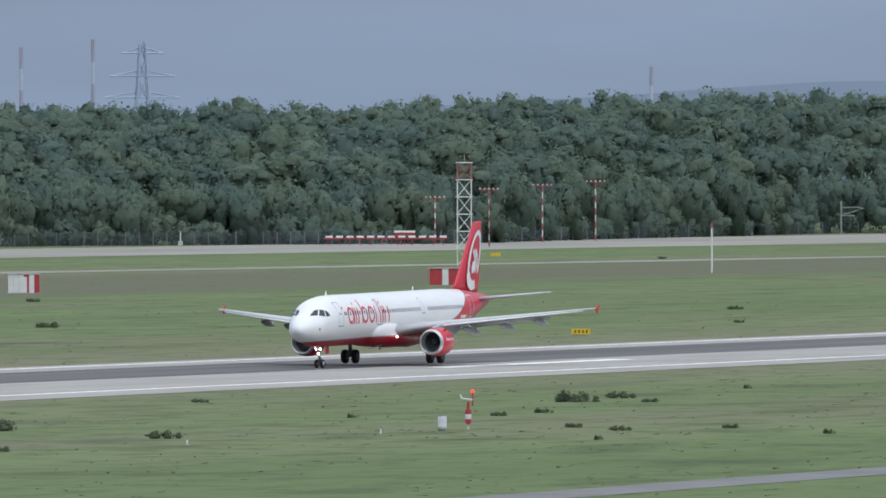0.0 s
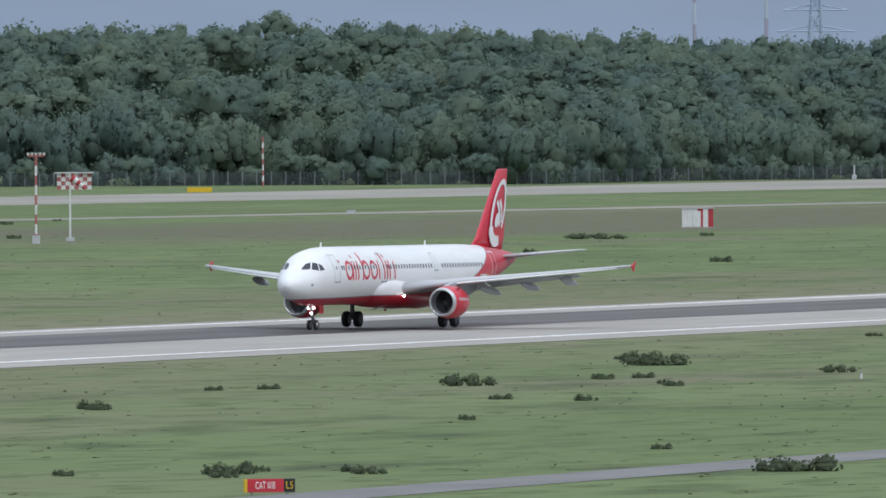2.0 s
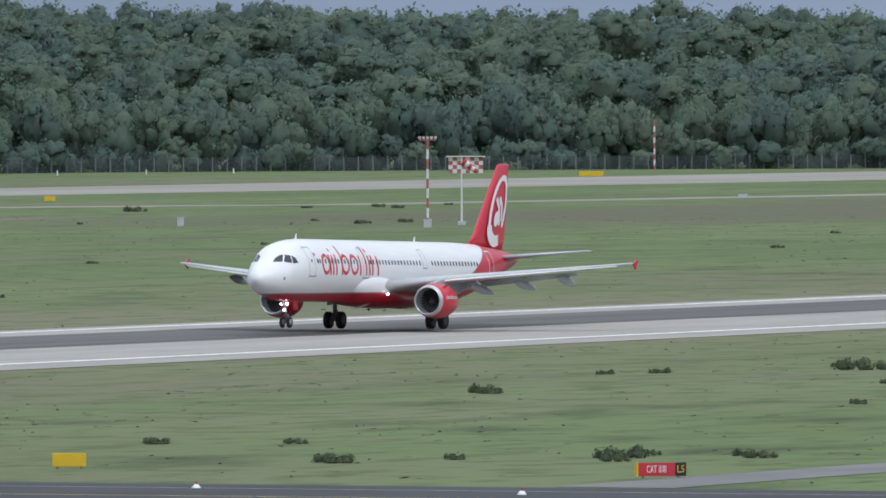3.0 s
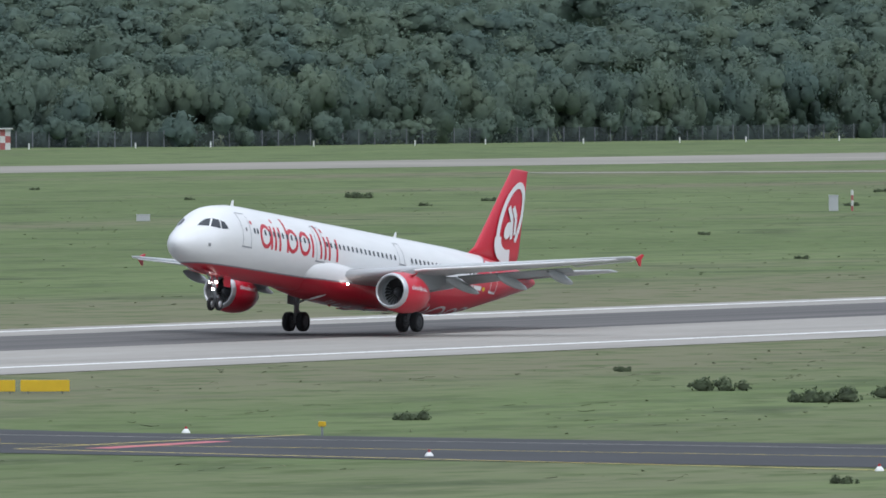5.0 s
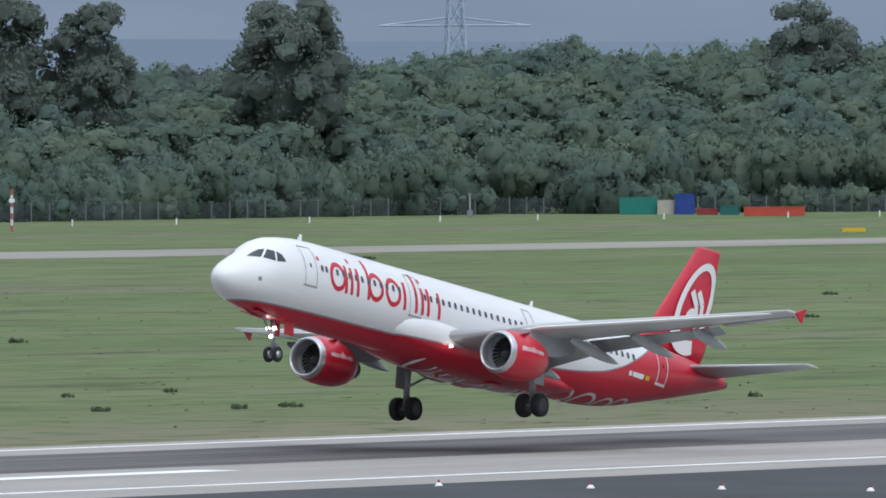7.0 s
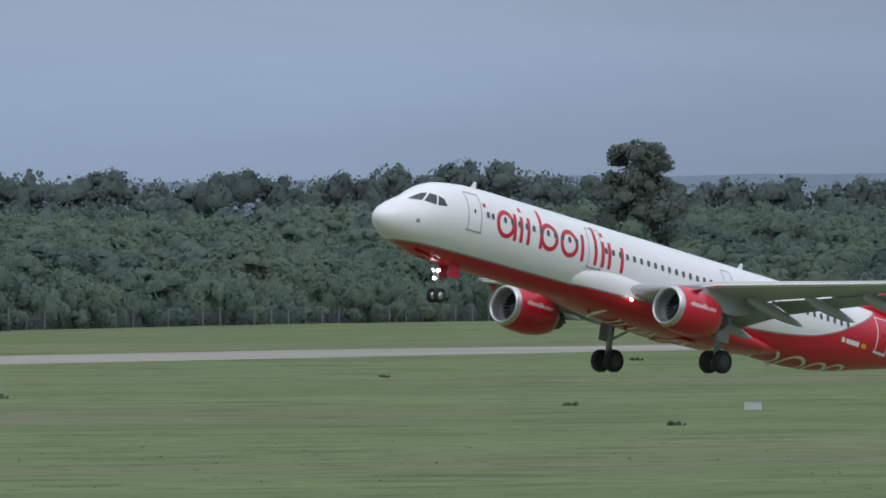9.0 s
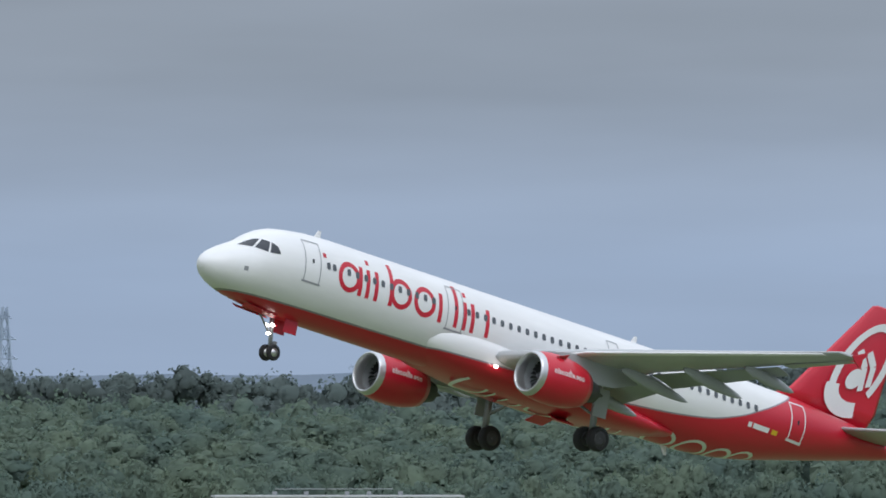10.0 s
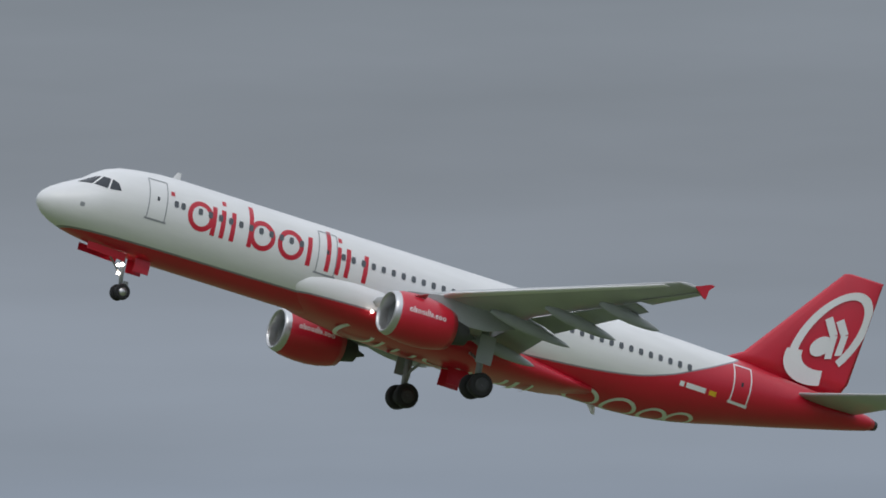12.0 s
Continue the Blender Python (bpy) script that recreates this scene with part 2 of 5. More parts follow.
# ---- ground, runway, roads
def grass_material():
    m = bpy.data.materials.new("airfield_grass")
    m.use_nodes = True
    nt = m.node_tree
    N, L = nt.nodes.new, nt.links.new
    b = nt.nodes["Principled BSDF"]
    b.inputs["Roughness"].default_value = 0.95
    b.inputs["Specular IOR Level"].default_value = 0.1
    tc = N("ShaderNodeTexCoord")

    def noise_of(scale, stretch, detail=6):
        mp, n = N("ShaderNodeMapping"), N("ShaderNodeTexNoise")
        mp.inputs["Scale"].default_value = stretch
        L(tc.outputs["Object"], mp.inputs[0])
        L(mp.outputs[0], n.inputs["Vector"])
        n.inputs["Scale"].default_value, n.inputs["Detail"].default_value = scale, detail
        return n.outputs["Fac"]

    def mix(fac, a, c, lo, hi):
        r, x = N("ShaderNodeMapRange"), N("ShaderNodeMix")
        r.inputs["From Min"].default_value, r.inputs["From Max"].default_value = lo, hi
        L(fac, r.inputs["Value"])
        x.data_type = "RGBA"
        for i, v in ((6, a), (7, c)):
            if isinstance(v, tuple):
                x.inputs[i].default_value = (*v, 1)
            else:
                L(v, x.inputs[i])
        L(r.outputs[0], x.inputs["Factor"])
        return x.outputs[2]
    base = mix(noise_of(0.02, (0.35, 1, 1)), (0.108, 0.148, 0.060), (0.146, 0.188, 0.083), 0.35, 0.65)
    dry = mix(noise_of(0.012, (0.3, 1.4, 1)), base, (0.165, 0.155, 0.105), 0.52, 0.68)
    dark = mix(noise_of(0.11, (0.5, 1, 1), 8), (0.065, 0.085, 0.042), dry, 0.30, 0.48)
    # a worn, dry brown strip of ground beyond the runway
    sep = N("ShaderNodeSeparateXYZ")
    L(tc.outputs["Object"], sep.inputs[0])
    edge = noise_of(0.02, (0.25, 1, 1))

    def step(out, lo, hi):
        a, r = N("ShaderNodeMath"), N("ShaderNodeMapRange")
        a.operation = "MULTIPLY_ADD"
        a.inputs[1].default_value = 90.0
        L(edge, a.inputs[0])
        L(out, a.inputs[2])
        r.inputs["From Min"].default_value, r.inputs["From Max"].default_value = lo + 45, hi + 45
        L(a.outputs[0], r.inputs["Value"])
        return r.outputs[0]
    worn = None
    for out, lo, hi in ((sep.outputs["X"], 1330, 1480), (sep.outputs["Y"], 600, 635), (sep.outputs["Y"], 735, 705)):
        f = step(out, lo, hi)
        if worn:
            k = N("ShaderNodeMath")
            k.operation = "MULTIPLY"
            L(worn, k.inputs[0])
            L(f, k.inputs[1])
            f = k.outputs[0]
        worn = f
    dark = mix(worn, dark, (0.125, 0.115, 0.085), 0.0, 1.15)
    # dry, grazed verges on both sides of the runway
    for lo0, lo1, hi0, hi1 in ((296, 330, 420, 400), (372, 396, 446, 412)):
        v1, v2, k = step(sep.outputs["Y"], lo0, lo1), step(sep.outputs["Y"], hi0, hi1), N("ShaderNodeMath")
        k.operation = "MULTIPLY"
        L(v1, k.inputs[0])
        L(v2, k.inputs[1])
        dark = mix(k.outputs[0], dark, (0.180, 0.170, 0.112), 0.0, 1.6)
    clump = mix(noise_of(0.32, (0.6, 1, 1), 7), (0.092, 0.120, 0.050), dark, 0.34, 0.50)
    straw = mix(noise_of(0.75, (0.8, 1, 1), 6), clump, (0.180, 0.188, 0.112), 0.52, 0.88)
    L(straw, b.inputs["Base Color"])
    bp = N("ShaderNodeBump")
    bp.inputs["Strength"].default_value = 0.6
    L(noise_of(1.5, (1, 1, 1)), bp.inputs["Height"])
    L(bp.outputs[0], b.inputs["Normal"])
    return m


GRASS = grass_material()


def sheet(name, outline, z, material, label, category):
    bm = bmesh.new()
    bm.faces.new([bm.verts.new((x, y, z)) for x, y in outline])
    bmesh.ops.recalc_face_normals(bm, faces=bm.faces)
    if bm.faces[:][0].normal.z < 0:
        bmesh.ops.reverse_faces(bm, faces=bm.faces)
    return tagged(part(name, bm, material), label, category, kind="structure")


def band(name, line, width, z, material, label, category):
    """A strip of the given width along a line of points."""
    bm = bmesh.new()
    pts = [Vector((x, y, 0)) for x, y in line]
    prev = None
    for i, p in enumerate(pts):
        d = (pts[min(i + 1, len(pts) - 1)] - pts[max(i - 1, 0)]).normalized()
        n = Vector((-d.y, d.x, 0)) * (width[i] if isinstance(width, (list, tuple)) else width) / 2
        pair = [bm.verts.new((*(p + s * n).xy, z)) for s in (1, -1)]
        if prev:
            bm.faces.new((prev[0], prev[1], pair[1], pair[0]))
        prev = pair
    bmesh.ops.recalc_face_normals(bm, faces=bm.faces)
    if bm.faces[:][0].normal.z < 0:
        bmesh.ops.reverse_faces(bm, faces=bm.faces)
    return tagged(part(name, bm, material), label, category, kind="structure")


def setting():
    sheet("ground", [(-6000, -6000), (6000, -6000), (6000, 6000), (-6000, 6000)], 0, GRASS, "mown airfield grass, green with dry brownish patches", "grass")
    y = RUNWAY_Y
    sheet("runway", [(-1500, y - 30), (3600, y - 30), (3600, y + 26), (-1500, y + 26)], 0.03, CONCRETE, "weathered pale grey concrete runway", "runway")
    sheet("runway_rubber_strip", [(-1500, y - 3), (3600, y - 3), (3600, y + 16), (-1500, y + 16)], 0.036, RUBBER, "dark tyre marks along the runway concrete", "runway marks")
    for s in (-1, 1):
        sheet("runway_edge_line", [(-1500, y + s * 22.5 - 0.5), (3600, y + s * 22.5 - 0.5), (3600, y + s * 22.5 + 0.5), (-1500, y + s * 22.5 + 0.5)], 0.04, MARK, "white painted runway side stripe", "marking")
    for x0, x1 in ((993, 1040), (455, 481)):
        sheet("touchdown_marking", [(x0, y - 9.4), (x1, y - 9.4), (x1, y - 7), (x0, y - 7)], 0.04, MARK, "white painted touchdown bar on the runway", "marking")
    taxi = [(458, -300), (485, -300), (485, 285), (490, 303), (500, 320), (516, 335), (540, 342), (380, 342), (420, 340), (445, 333), (458, 318)]
    sheet("taxiway", taxi, 0.02, ASPHALT, "dark asphalt taxiway joining the runway", "taxiway")
    band("service_path", [(486, 217), (900, 217.5), (1500, 216)], 5.5, 0.02, PATHGREY, "narrow grey concrete service path through the grass", "path")
    far = [(3600, 905), (2600, 912), (2000, 925), (1600, 940), (1400, 948), (1190, 950), (1170, 1010), (1230, 1150), (1330, 1270), (1340, 1325), (1250, 1312), (1140, 1283), (936, 1196), (842, 1163), (700, 1105), (400, 990), (-300, 800)]
    band("far_runway", far, [110, 110, 85, 60, 45, 52, 60, 60, 50, 46, 46, 46, 48, 48, 50, 60, 72], 0.03, FARCON, "pale concrete second runway behind the grass", "runway")
    band("far_taxiway", [(2700, 690), (1850, 755), (1650, 778), (1560, 850)], 14, 0.025, FARCON, "narrow pale concrete taxiway", "taxiway")
    band("taxiway_centre_line", [(471, 200), (470, 262), (468, 300)], 0.25, 0.03, MARKYELLOW, "yellow taxiway centre line", "marking")
    band("taxiway_lead_line", [(453, 220.3), (463, 277), (474, 277), (486, 276)], 0.35, 0.026, MARKYELLOW, "yellow painted taxiway guide line", "marking")
    band("holding_marking", [(465, 274.2), (476, 274.6)], 1.2, 0.026, MARKPINK, "faded red painted holding marking", "marking")
    band("asphalt_seam", [(480, -200), (480, 290)], 0.3, 0.026, CONCRETE, "pale seam in the asphalt", "marking")


setting()


# ---- far woods
BASE = ((13.9, 3200), (18.25, 3150), (20, 2735), (21.8, 2680), (22.6, 2575), (24.3, 2570), (26.4, 2540), (30, 2275), (33.6, 2200), (35.8, 2160), (38.5, 2000), (42, 2150), (47.2, 2330), (49, 2200), (50.4, 2050), (51.2, 1900), (52.1, 1890), (54, 1830), (58, 1750), (70, 1650))
TOPS = ((13.9, 0.34), (18.25, 0.335), (20, 0.315), (21.8, 0.28), (23.1, 0.34), (24.3, 0.365), (27, 0.385), (30, 0.345), (33, 0.343), (33.6, 0.31), (35.3, 0.337), (35.8, 0.33), (37, 0.226), (38.7, 0.2), (42, 0.17), (46.2, 0.13), (48.2, 0.105), (50, 0.08), (50.4, 0.11), (51.7, 0.13), (52.3, 0.08), (53.4, 0.06), (55, 0.10), (57, 0.14), (70, 0.13))


def along(table, b):
    return float(np.interp(b, [r[0] for r in table], [r[1] for r in table]))


def leaf_cloud(rng, lobes, n, size, jitter=0.3, low=-0.75):
    """Leaf clumps as small bent quads, spread over the upper side of the given lobes (centre, radii); vertex rows of four."""
    c = np.array([l[0] for l in lobes])
    r = np.array([l[1] for l in lobes])
    w = (r[:, 0] * r[:, 2])
    k = rng.choice(len(lobes), n, p=w / w.sum())
    d = rng.normal(size=(n, 3))
    d /= np.linalg.norm(d, axis=1)[:, None]
    d[:, 2] = np.where(d[:, 2] < low, -d[:, 2], d[:, 2])
    p = c[k] + d * r[k] * rng.uniform(0.86, 1.12, (n, 1))
    nrm = d + rng.normal(size=(n, 3)) * jitter
    nrm /= np.linalg.norm(nrm, axis=1)[:, None]
    u = np.cross(nrm, rng.normal(size=(n, 3)))
    u /= np.linalg.norm(u, axis=1)[:, None] + 1e-9
    v = np.cross(nrm, u)
    s = size * rng.uniform(0.55, 1.3, (n, 1))
    return np.stack([p - u * s - v * s * 0.6, p + u * s * 0.9 - v * s * 0.8, p + u * s + v * s * 0.7, p - u * s * 0.8 + v * s * 0.9], 1).reshape(-1, 3)


def crown_lobes(rng, lumps=22):
    """A domed crown one unit wide, its top at z = 0: a broad middle and rounded lumps of foliage over it."""
    lobes = [(np.array([0, 0, -0.46]), np.array([0.40, 0.40, 0.40]))]
    for i in range(lumps):
        a, f = rng.uniform(0, 2 * np.pi), math.sqrt(rng.uniform(0.0, 1.0))
        rr = rng.uniform(0.09, 0.19)
        z = -0.50 + 0.40 * math.sqrt(1 - 0.9 * f * f) + rng.uniform(-0.10, 0.05)
        lobes.append((np.array([np.cos(a) * f * 0.40, np.sin(a) * f * 0.40, z - rr * 0.4]), np.array([rr, rr, rr * rng.uniform(0.75, 1.0)])))
    for i in range(7):
        a = rng.uniform(0, 2 * np.pi)
        rr = rng.uniform(0.14, 0.24)
        lobes.append((np.array([np.cos(a) * 0.36, np.sin(a) * 0.36, rng.uniform(-0.95, -0.5)]), np.array([rr, rr, rr * rng.uniform(0.9, 1.4)])))
    return lobes


def core_of(lobes, shrink=0.86, rng=None, rough=0.0):
    """Rough closed blobs inside the lobes of a crown, so that one does not look through it."""
    verts, faces, n = [], [], 6
    for c, r in lobes:
        o = len(verts)
        verts.append(c + r * shrink * np.array([0, 0, -1]))
        for k in range(1, 4):
            a = math.pi * k / 4
            for i in range(n):
                t = 2 * math.pi * (i + 0.5 * (k % 2)) / n
                verts.append(c + r * shrink * np.array([math.sin(a) * math.cos(t), math.sin(a) * math.sin(t), -math.cos(a)]))
        verts.append(c + r * shrink * np.array([0, 0, 1]))
        for i in range(n):
            j = (i + 1) % n
            faces += [(o, o + 1 + j, o + 1 + i), (o + 13 + i, o + 13 + j, o + 19)]
            for k in range(2):
                faces.append((o + 1 + 6 * k + i, o + 1 + 6 * k + j, o + 7 + 6 * k + j, o + 7 + 6 * k + i))
    verts = np.array(verts)
    if rng is not None:
        verts += rng.normal(size=verts.shape) * rough * np.repeat(np.array([r for c, r in lobes]), 20, axis=0)
    return verts, faces


def tree_row(rng, kinds, depth, share, material, near, far, base, tops, width=(9, 14), gap=(0.42, 0.7), tall=(0.8, 1.15), sway=0.09, name="woodland", label="dense green deciduous forest edge behind the airfield"):
    """One row of crowns along the edge of the woods, as one sheet of leaf clumps over rough cores; they stand below the skyline by share."""
    leaves, cores, faces, bends, total, b = [], [], [], [], 0, near
    while b < far:
        dist = along(base, b) + depth + rng.normal() * 4
        full = EYE[2] + (along(base, b) + 150) * math.tan(radians(along(tops, b)))
        wide = rng.uniform(*width)
        hgt = max(3.0, full * share * (1 + rng.normal() * sway))
        wide = min(wide, hgt * 1.3)
        a = radians(b)
        k, cv, cf = kinds[rng.integers(len(kinds))]
        at = np.array([dist * math.cos(a), dist * math.sin(a), hgt])
        turned = Matrix.Rotation(rng.uniform(0, 2 * np.pi), 3, "Z") @ Matrix.Diagonal((wide, wide, wide * rng.uniform(*tall)))
        m = np.array(turned).T
        leaves.append(k @ m + at)
        out = np.concatenate([cv, k]) @ m + np.array([0, 0, 0.62 * wide])
        out /= np.linalg.norm(out, axis=1)[:, None]
        lump = (cv @ m).reshape(-1, 20, 3)
        lump = (lump - lump.mean(1)[:, None]).reshape(-1, 3)
        out[:len(cv)] += 0.45 * lump / np.linalg.norm(lump, axis=1)[:, None]
        bends.append((out / np.linalg.norm(out, axis=1)[:, None], len(cv)))
        faces += [tuple(i + total for i in q) for q in cf]
        cores.append(cv @ m + at)
        total += len(cv)
        b += math.degrees(wide * rng.uniform(*gap) / dist)
    c, v = np.concatenate(cores), np.concatenate(leaves)
    quads = (np.arange(len(v)).reshape(-1, 4) + len(c)).tolist()
    ob = arrays(name, np.concatenate([c, v]).tolist(), faces + quads, material, True)
    # foliage takes the light as a soft mass: its normals follow the dome of each crown
    ob.data.normals_split_custom_set_from_vertices(np.concatenate([n[:i] for n, i in bends] + [n[i:] for n, i in bends]))
    tagged(ob, label, "forest", kind="stuff")


def woods():
    rng = np.random.default_rng(7)
    crowns, edge, low = [], [], []
    for i in range(10):
        lobes = crown_lobes(rng)
        crowns.append((leaf_cloud(rng, lobes, 540, 0.023, 0.45), *core_of(lobes[:11], 0.8, rng, 0.08)))
        edge.append((leaf_cloud(rng, lobes, 1000, 0.021, 0.5), *core_of(lobes[:14] + lobes[-7:], 0.78, rng, 0.08)))
        low.append((leaf_cloud(rng, lobes, 420, 0.027, 0.45), *core_of(lobes[:11], 0.8, rng, 0.08)))
    # the edge: taller, fuller trees down to the ground, then canopy rising behind them
    tree_row(rng, edge, 14, 0.40, LEAF, 17.3, 58.0, BASE, TOPS, (8, 12), (0.42, 0.68), (1.2, 1.6), 0.10)
    tree_row(rng, crowns, 21, 0.47, LEAF, 17.3, 58.0, BASE, TOPS, (9, 13), (0.5, 0.7), (1.3, 1.6), 0.06)
    for depth, share in ((32, 0.57), (48, 0.665), (67, 0.76), (88, 0.85), (112, 0.935), (140, 1.015)):
        tree_row(rng, crowns, depth, share, LEAF, 17.3, 58.0, BASE, TOPS, (9, 15), (0.46, 0.76), (1.0, 1.3) if depth > 120 else (0.65, 0.95), 0.022 if depth > 100 else 0.045)
    # tall trees in the depth of the wood close it from behind
    tree_row(rng, low, 155, 0.93, LEAF, 17.3, 58.0, BASE, TOPS, (11, 14), (0.32, 0.42), (2.0, 2.4), 0.02)
    # scrub before the trees
    tree_row(rng, low, 9, 0.17, LEAF, 17.3, 58.0, BASE, TOPS, (5, 9), (0.35, 0.6), (0.9, 1.2), 0.18)
    # a second wood, farther off, in the haze-tinted leaf colour
    base2 = ((14, 3700), (40, 3300), (75, 3000))
    tops2 = ((14, 0.28), (34, 0.27), (40, 0.20), (44, 0.20), (46, 0.205), (47.7, 0.23), (48.2, 0.29), (48.9, 0.23), (49.6, 0.255), (50, 0.25), (52.1, 0.238), (53.9, 0.2), (57, 0.2), (75, 0.2))
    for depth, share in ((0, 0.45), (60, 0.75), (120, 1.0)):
        tree_row(rng, low, depth, share, FARLEAF, 34.0, 58.0, base2, tops2, (13, 20), (0.4, 0.7), (0.9, 1.3), 0.03, "distant_woodland", "distant deciduous woods, haze put into the leaf colour")


woods()


def hills():
    verts, faces = [], []
    prof = ((10, 0.40), (16, 0.40), (18.4, 0.37), (19.5, 0.30), (21, 0.22), (24, 0.2), (30, 0.28), (36, 0.33), (38.2, 0.355), (41, 0.31), (44, 0.26), (46, 0.24), (48, 0.225), (50, 0.19), (53, 0.19), (56, 0.17), (60, 0.15), (75, 0.15))
    n = 420
    for i in range(n + 1):
        b = 8 + 70 * i / n
        e = along(prof, b) + 0.012 * noise.noise((b * 2.1, 0, 0)) + 0.006 * noise.noise((b * 11, 3, 0))
        a = radians(b)
        for dist, hgt in ((4300, -1), (4500, EYE[2] + 4500 * math.tan(radians(e))), (4800, -1)):
            verts.append((dist * math.cos(a), dist * math.sin(a), hgt))
        if i:
            for k in (0, 1):
                faces.append((3 * i - 3 + k, 3 * i + k, 3 * i + 1 + k, 3 * i - 2 + k))
    tagged(arrays("backdrop", verts, faces, HILL, True), "wooded hills on the horizon, haze put into their blue colour", "hills", kind="structure")


hills()


# ---- the airliner. Its own space: x runs aft from the main wheels, port is -y, z is up from the ground
GEAR_S = 21.97
STATIONS = ((0.0, 3.25, 3.21, 0.02), (0.06, 3.466, 3.006, 0.24), (0.2, 3.669, 2.829, 0.45), (0.5, 3.926, 2.586, 0.74), (1.0, 4.24, 2.35, 1.06), (1.6, 4.558, 2.178, 1.33), (2.0, 4.777, 2.097, 1.47),
            (2.5, 5.159, 2.019, 1.61), (3.0, 5.46, 1.96, 1.72), (3.6, 5.68, 1.88, 1.82), (4.4, 5.82, 1.82, 1.9), (5.5, 5.95, 1.78, 1.95), (7.0, 6.0, 1.78, 1.975), (20.0, 6.0, 1.78, 1.975),
            (30.5, 6.0, 1.78, 1.975), (32.0, 6.0, 1.86, 1.96), (33.5, 5.99, 2.05, 1.92), (35.0, 5.94, 2.33, 1.84), (37.0, 5.91, 2.8, 1.66), (39.0, 5.746, 3.256, 1.4), (41.0, 5.611, 3.741, 1.07),
            (43.0, 5.407, 4.227, 0.7), (44.1, 5.241, 4.511, 0.44), (44.45, 5.14, 4.64, 0.3))


def station(s):
    xs = [r[0] for r in STATIONS]
    return [float(np.interp(s, xs, [r[k] for r in STATIONS])) for k in (1, 2, 3)]


def skin(s, z, side=-1, off=0.008):
    """The point on the fuselage's side at s aft of the nose and height z."""
    top, bot, half = station(s)
    c, hh = (top + bot) / 2, (top - bot) / 2
    f = max(-0.999, min(0.999, (z - c) / hh))
    y = half * math.sqrt(1 - f * f)
    n = Vector((0, y / half ** 2, (z - c) / hh ** 2)).normalized() * off
    return Vector((s - GEAR_S, side * (y + n.y), z + n.z))


def pane_point(s, z, side):
    """A point of the cockpit glass: on the skin, or on the ridge where the nose is lower than z."""
    top, bot, half = station(s)
    return skin(s, min(z, top - 0.012), side, 0.014)


def belly(s, a, off=0.01):
    """The point on the underside at an angle a (degrees) from straight down, positive to port."""
    top, bot, half = station(s)
    c, hh = (top + bot) / 2, (top - bot) / 2
    a = radians(a)
    return Vector((s - GEAR_S, -math.sin(a) * (half + off), c - math.cos(a) * (hh + off)))


def livery_material():
    """White paint over a red belly that sweeps up to the tail; the line between them by height and length."""
    m = bpy.data.materials.new("airliner_livery")
    m.use_nodes = True
    nt = m.node_tree
    N, L = nt.nodes.new, nt.links.new
    b = nt.nodes["Principled BSDF"]
    b.inputs["Roughness"].default_value, b.inputs["Coat Weight"].default_value = 0.35, 0.3
    tc, sep, cv = N("ShaderNodeTexCoord"), N("ShaderNodeSeparateXYZ"), N("ShaderNodeFloatCurve")
    L(tc.outputs["Object"], sep.inputs[0])
    ln = N("ShaderNodeMath")
    ln.operation = "MULTIPLY_ADD"
    ln.inputs[1].default_value, ln.inputs[2].default_value = 1 / 45, GEAR_S / 45
    L(sep.outputs["X"], ln.inputs[0])
    L(ln.outputs[0], cv.inputs["Value"])
    pts = ((0, 2.1), (1.5, 2.24), (4.6, 2.29), (10.7, 2.36), (20, 2.52), (25.3, 2.76), (30.2, 3.24), (32.2, 3.75), (33.75, 4.4), (35.4, 5.2), (36.6, 5.85), (37.1, 6.4), (45, 7.6))
    c = cv.mapping.curves[0]
    c.points[0].location, c.points[1].location = (0, pts[0][1] / 8), (1, pts[-1][1] / 8)
    for s, z in pts[1:-1]:
        c.points.new(s / 45, z / 8)
    cv.mapping.update()
    dz = N("ShaderNodeMath")
    dz.operation = "MULTIPLY_ADD"
    dz.inputs[1].default_value = -8
    L(cv.outputs[0], dz.inputs[0])
    L(sep.outputs["Z"], dz.inputs[2])
    ramp = N("ShaderNodeValToRGB")
    mr = N("ShaderNodeMapRange")
    mr.inputs["From Min"].default_value, mr.inputs["From Max"].default_value = -0.2, 0.2
    L(dz.outputs[0], mr.inputs["Value"])
    L(mr.outputs[0], ramp.inputs["Fac"])
    cr = ramp.color_ramp
    cr.interpolation = "CONSTANT"
    cr.elements[0].position, cr.elements[0].color = 0, (0.56, 0.010, 0.032, 1)
    cr.elements[1].position, cr.elements[1].color = 0.62, (0.8, 0.8, 0.8, 1)
    cr.elements.new(0.44).color = (0.27, 0.25, 0.28, 1)
    nz, v, r2 = N("ShaderNodeTexNoise"), N("ShaderNodeVectorMath"), N("ShaderNodeMapRange")
    mp = N("ShaderNodeMapping")
    mp.inputs["Scale"].default_value = (0.3, 1, 1.5)
    L(tc.outputs["Object"], mp.inputs[0])
    L(mp.outputs[0], nz.inputs["Vector"])
    nz.inputs["Scale"].default_value, nz.inputs["Detail"].default_value = 1.4, 7
    r2.inputs["To Min"].default_value, r2.inputs["To Max"].default_value = 0.88, 1.06
    L(nz.outputs["Fac"], r2.inputs["Value"])
    v.operation = "MULTIPLY"
    L(ramp.outputs[0], v.inputs[0])
    L(r2.outputs[0], v.inputs[1])
    L(v.outputs[0], b.inputs["Base Color"])
    return m


LIVERY = livery_material()


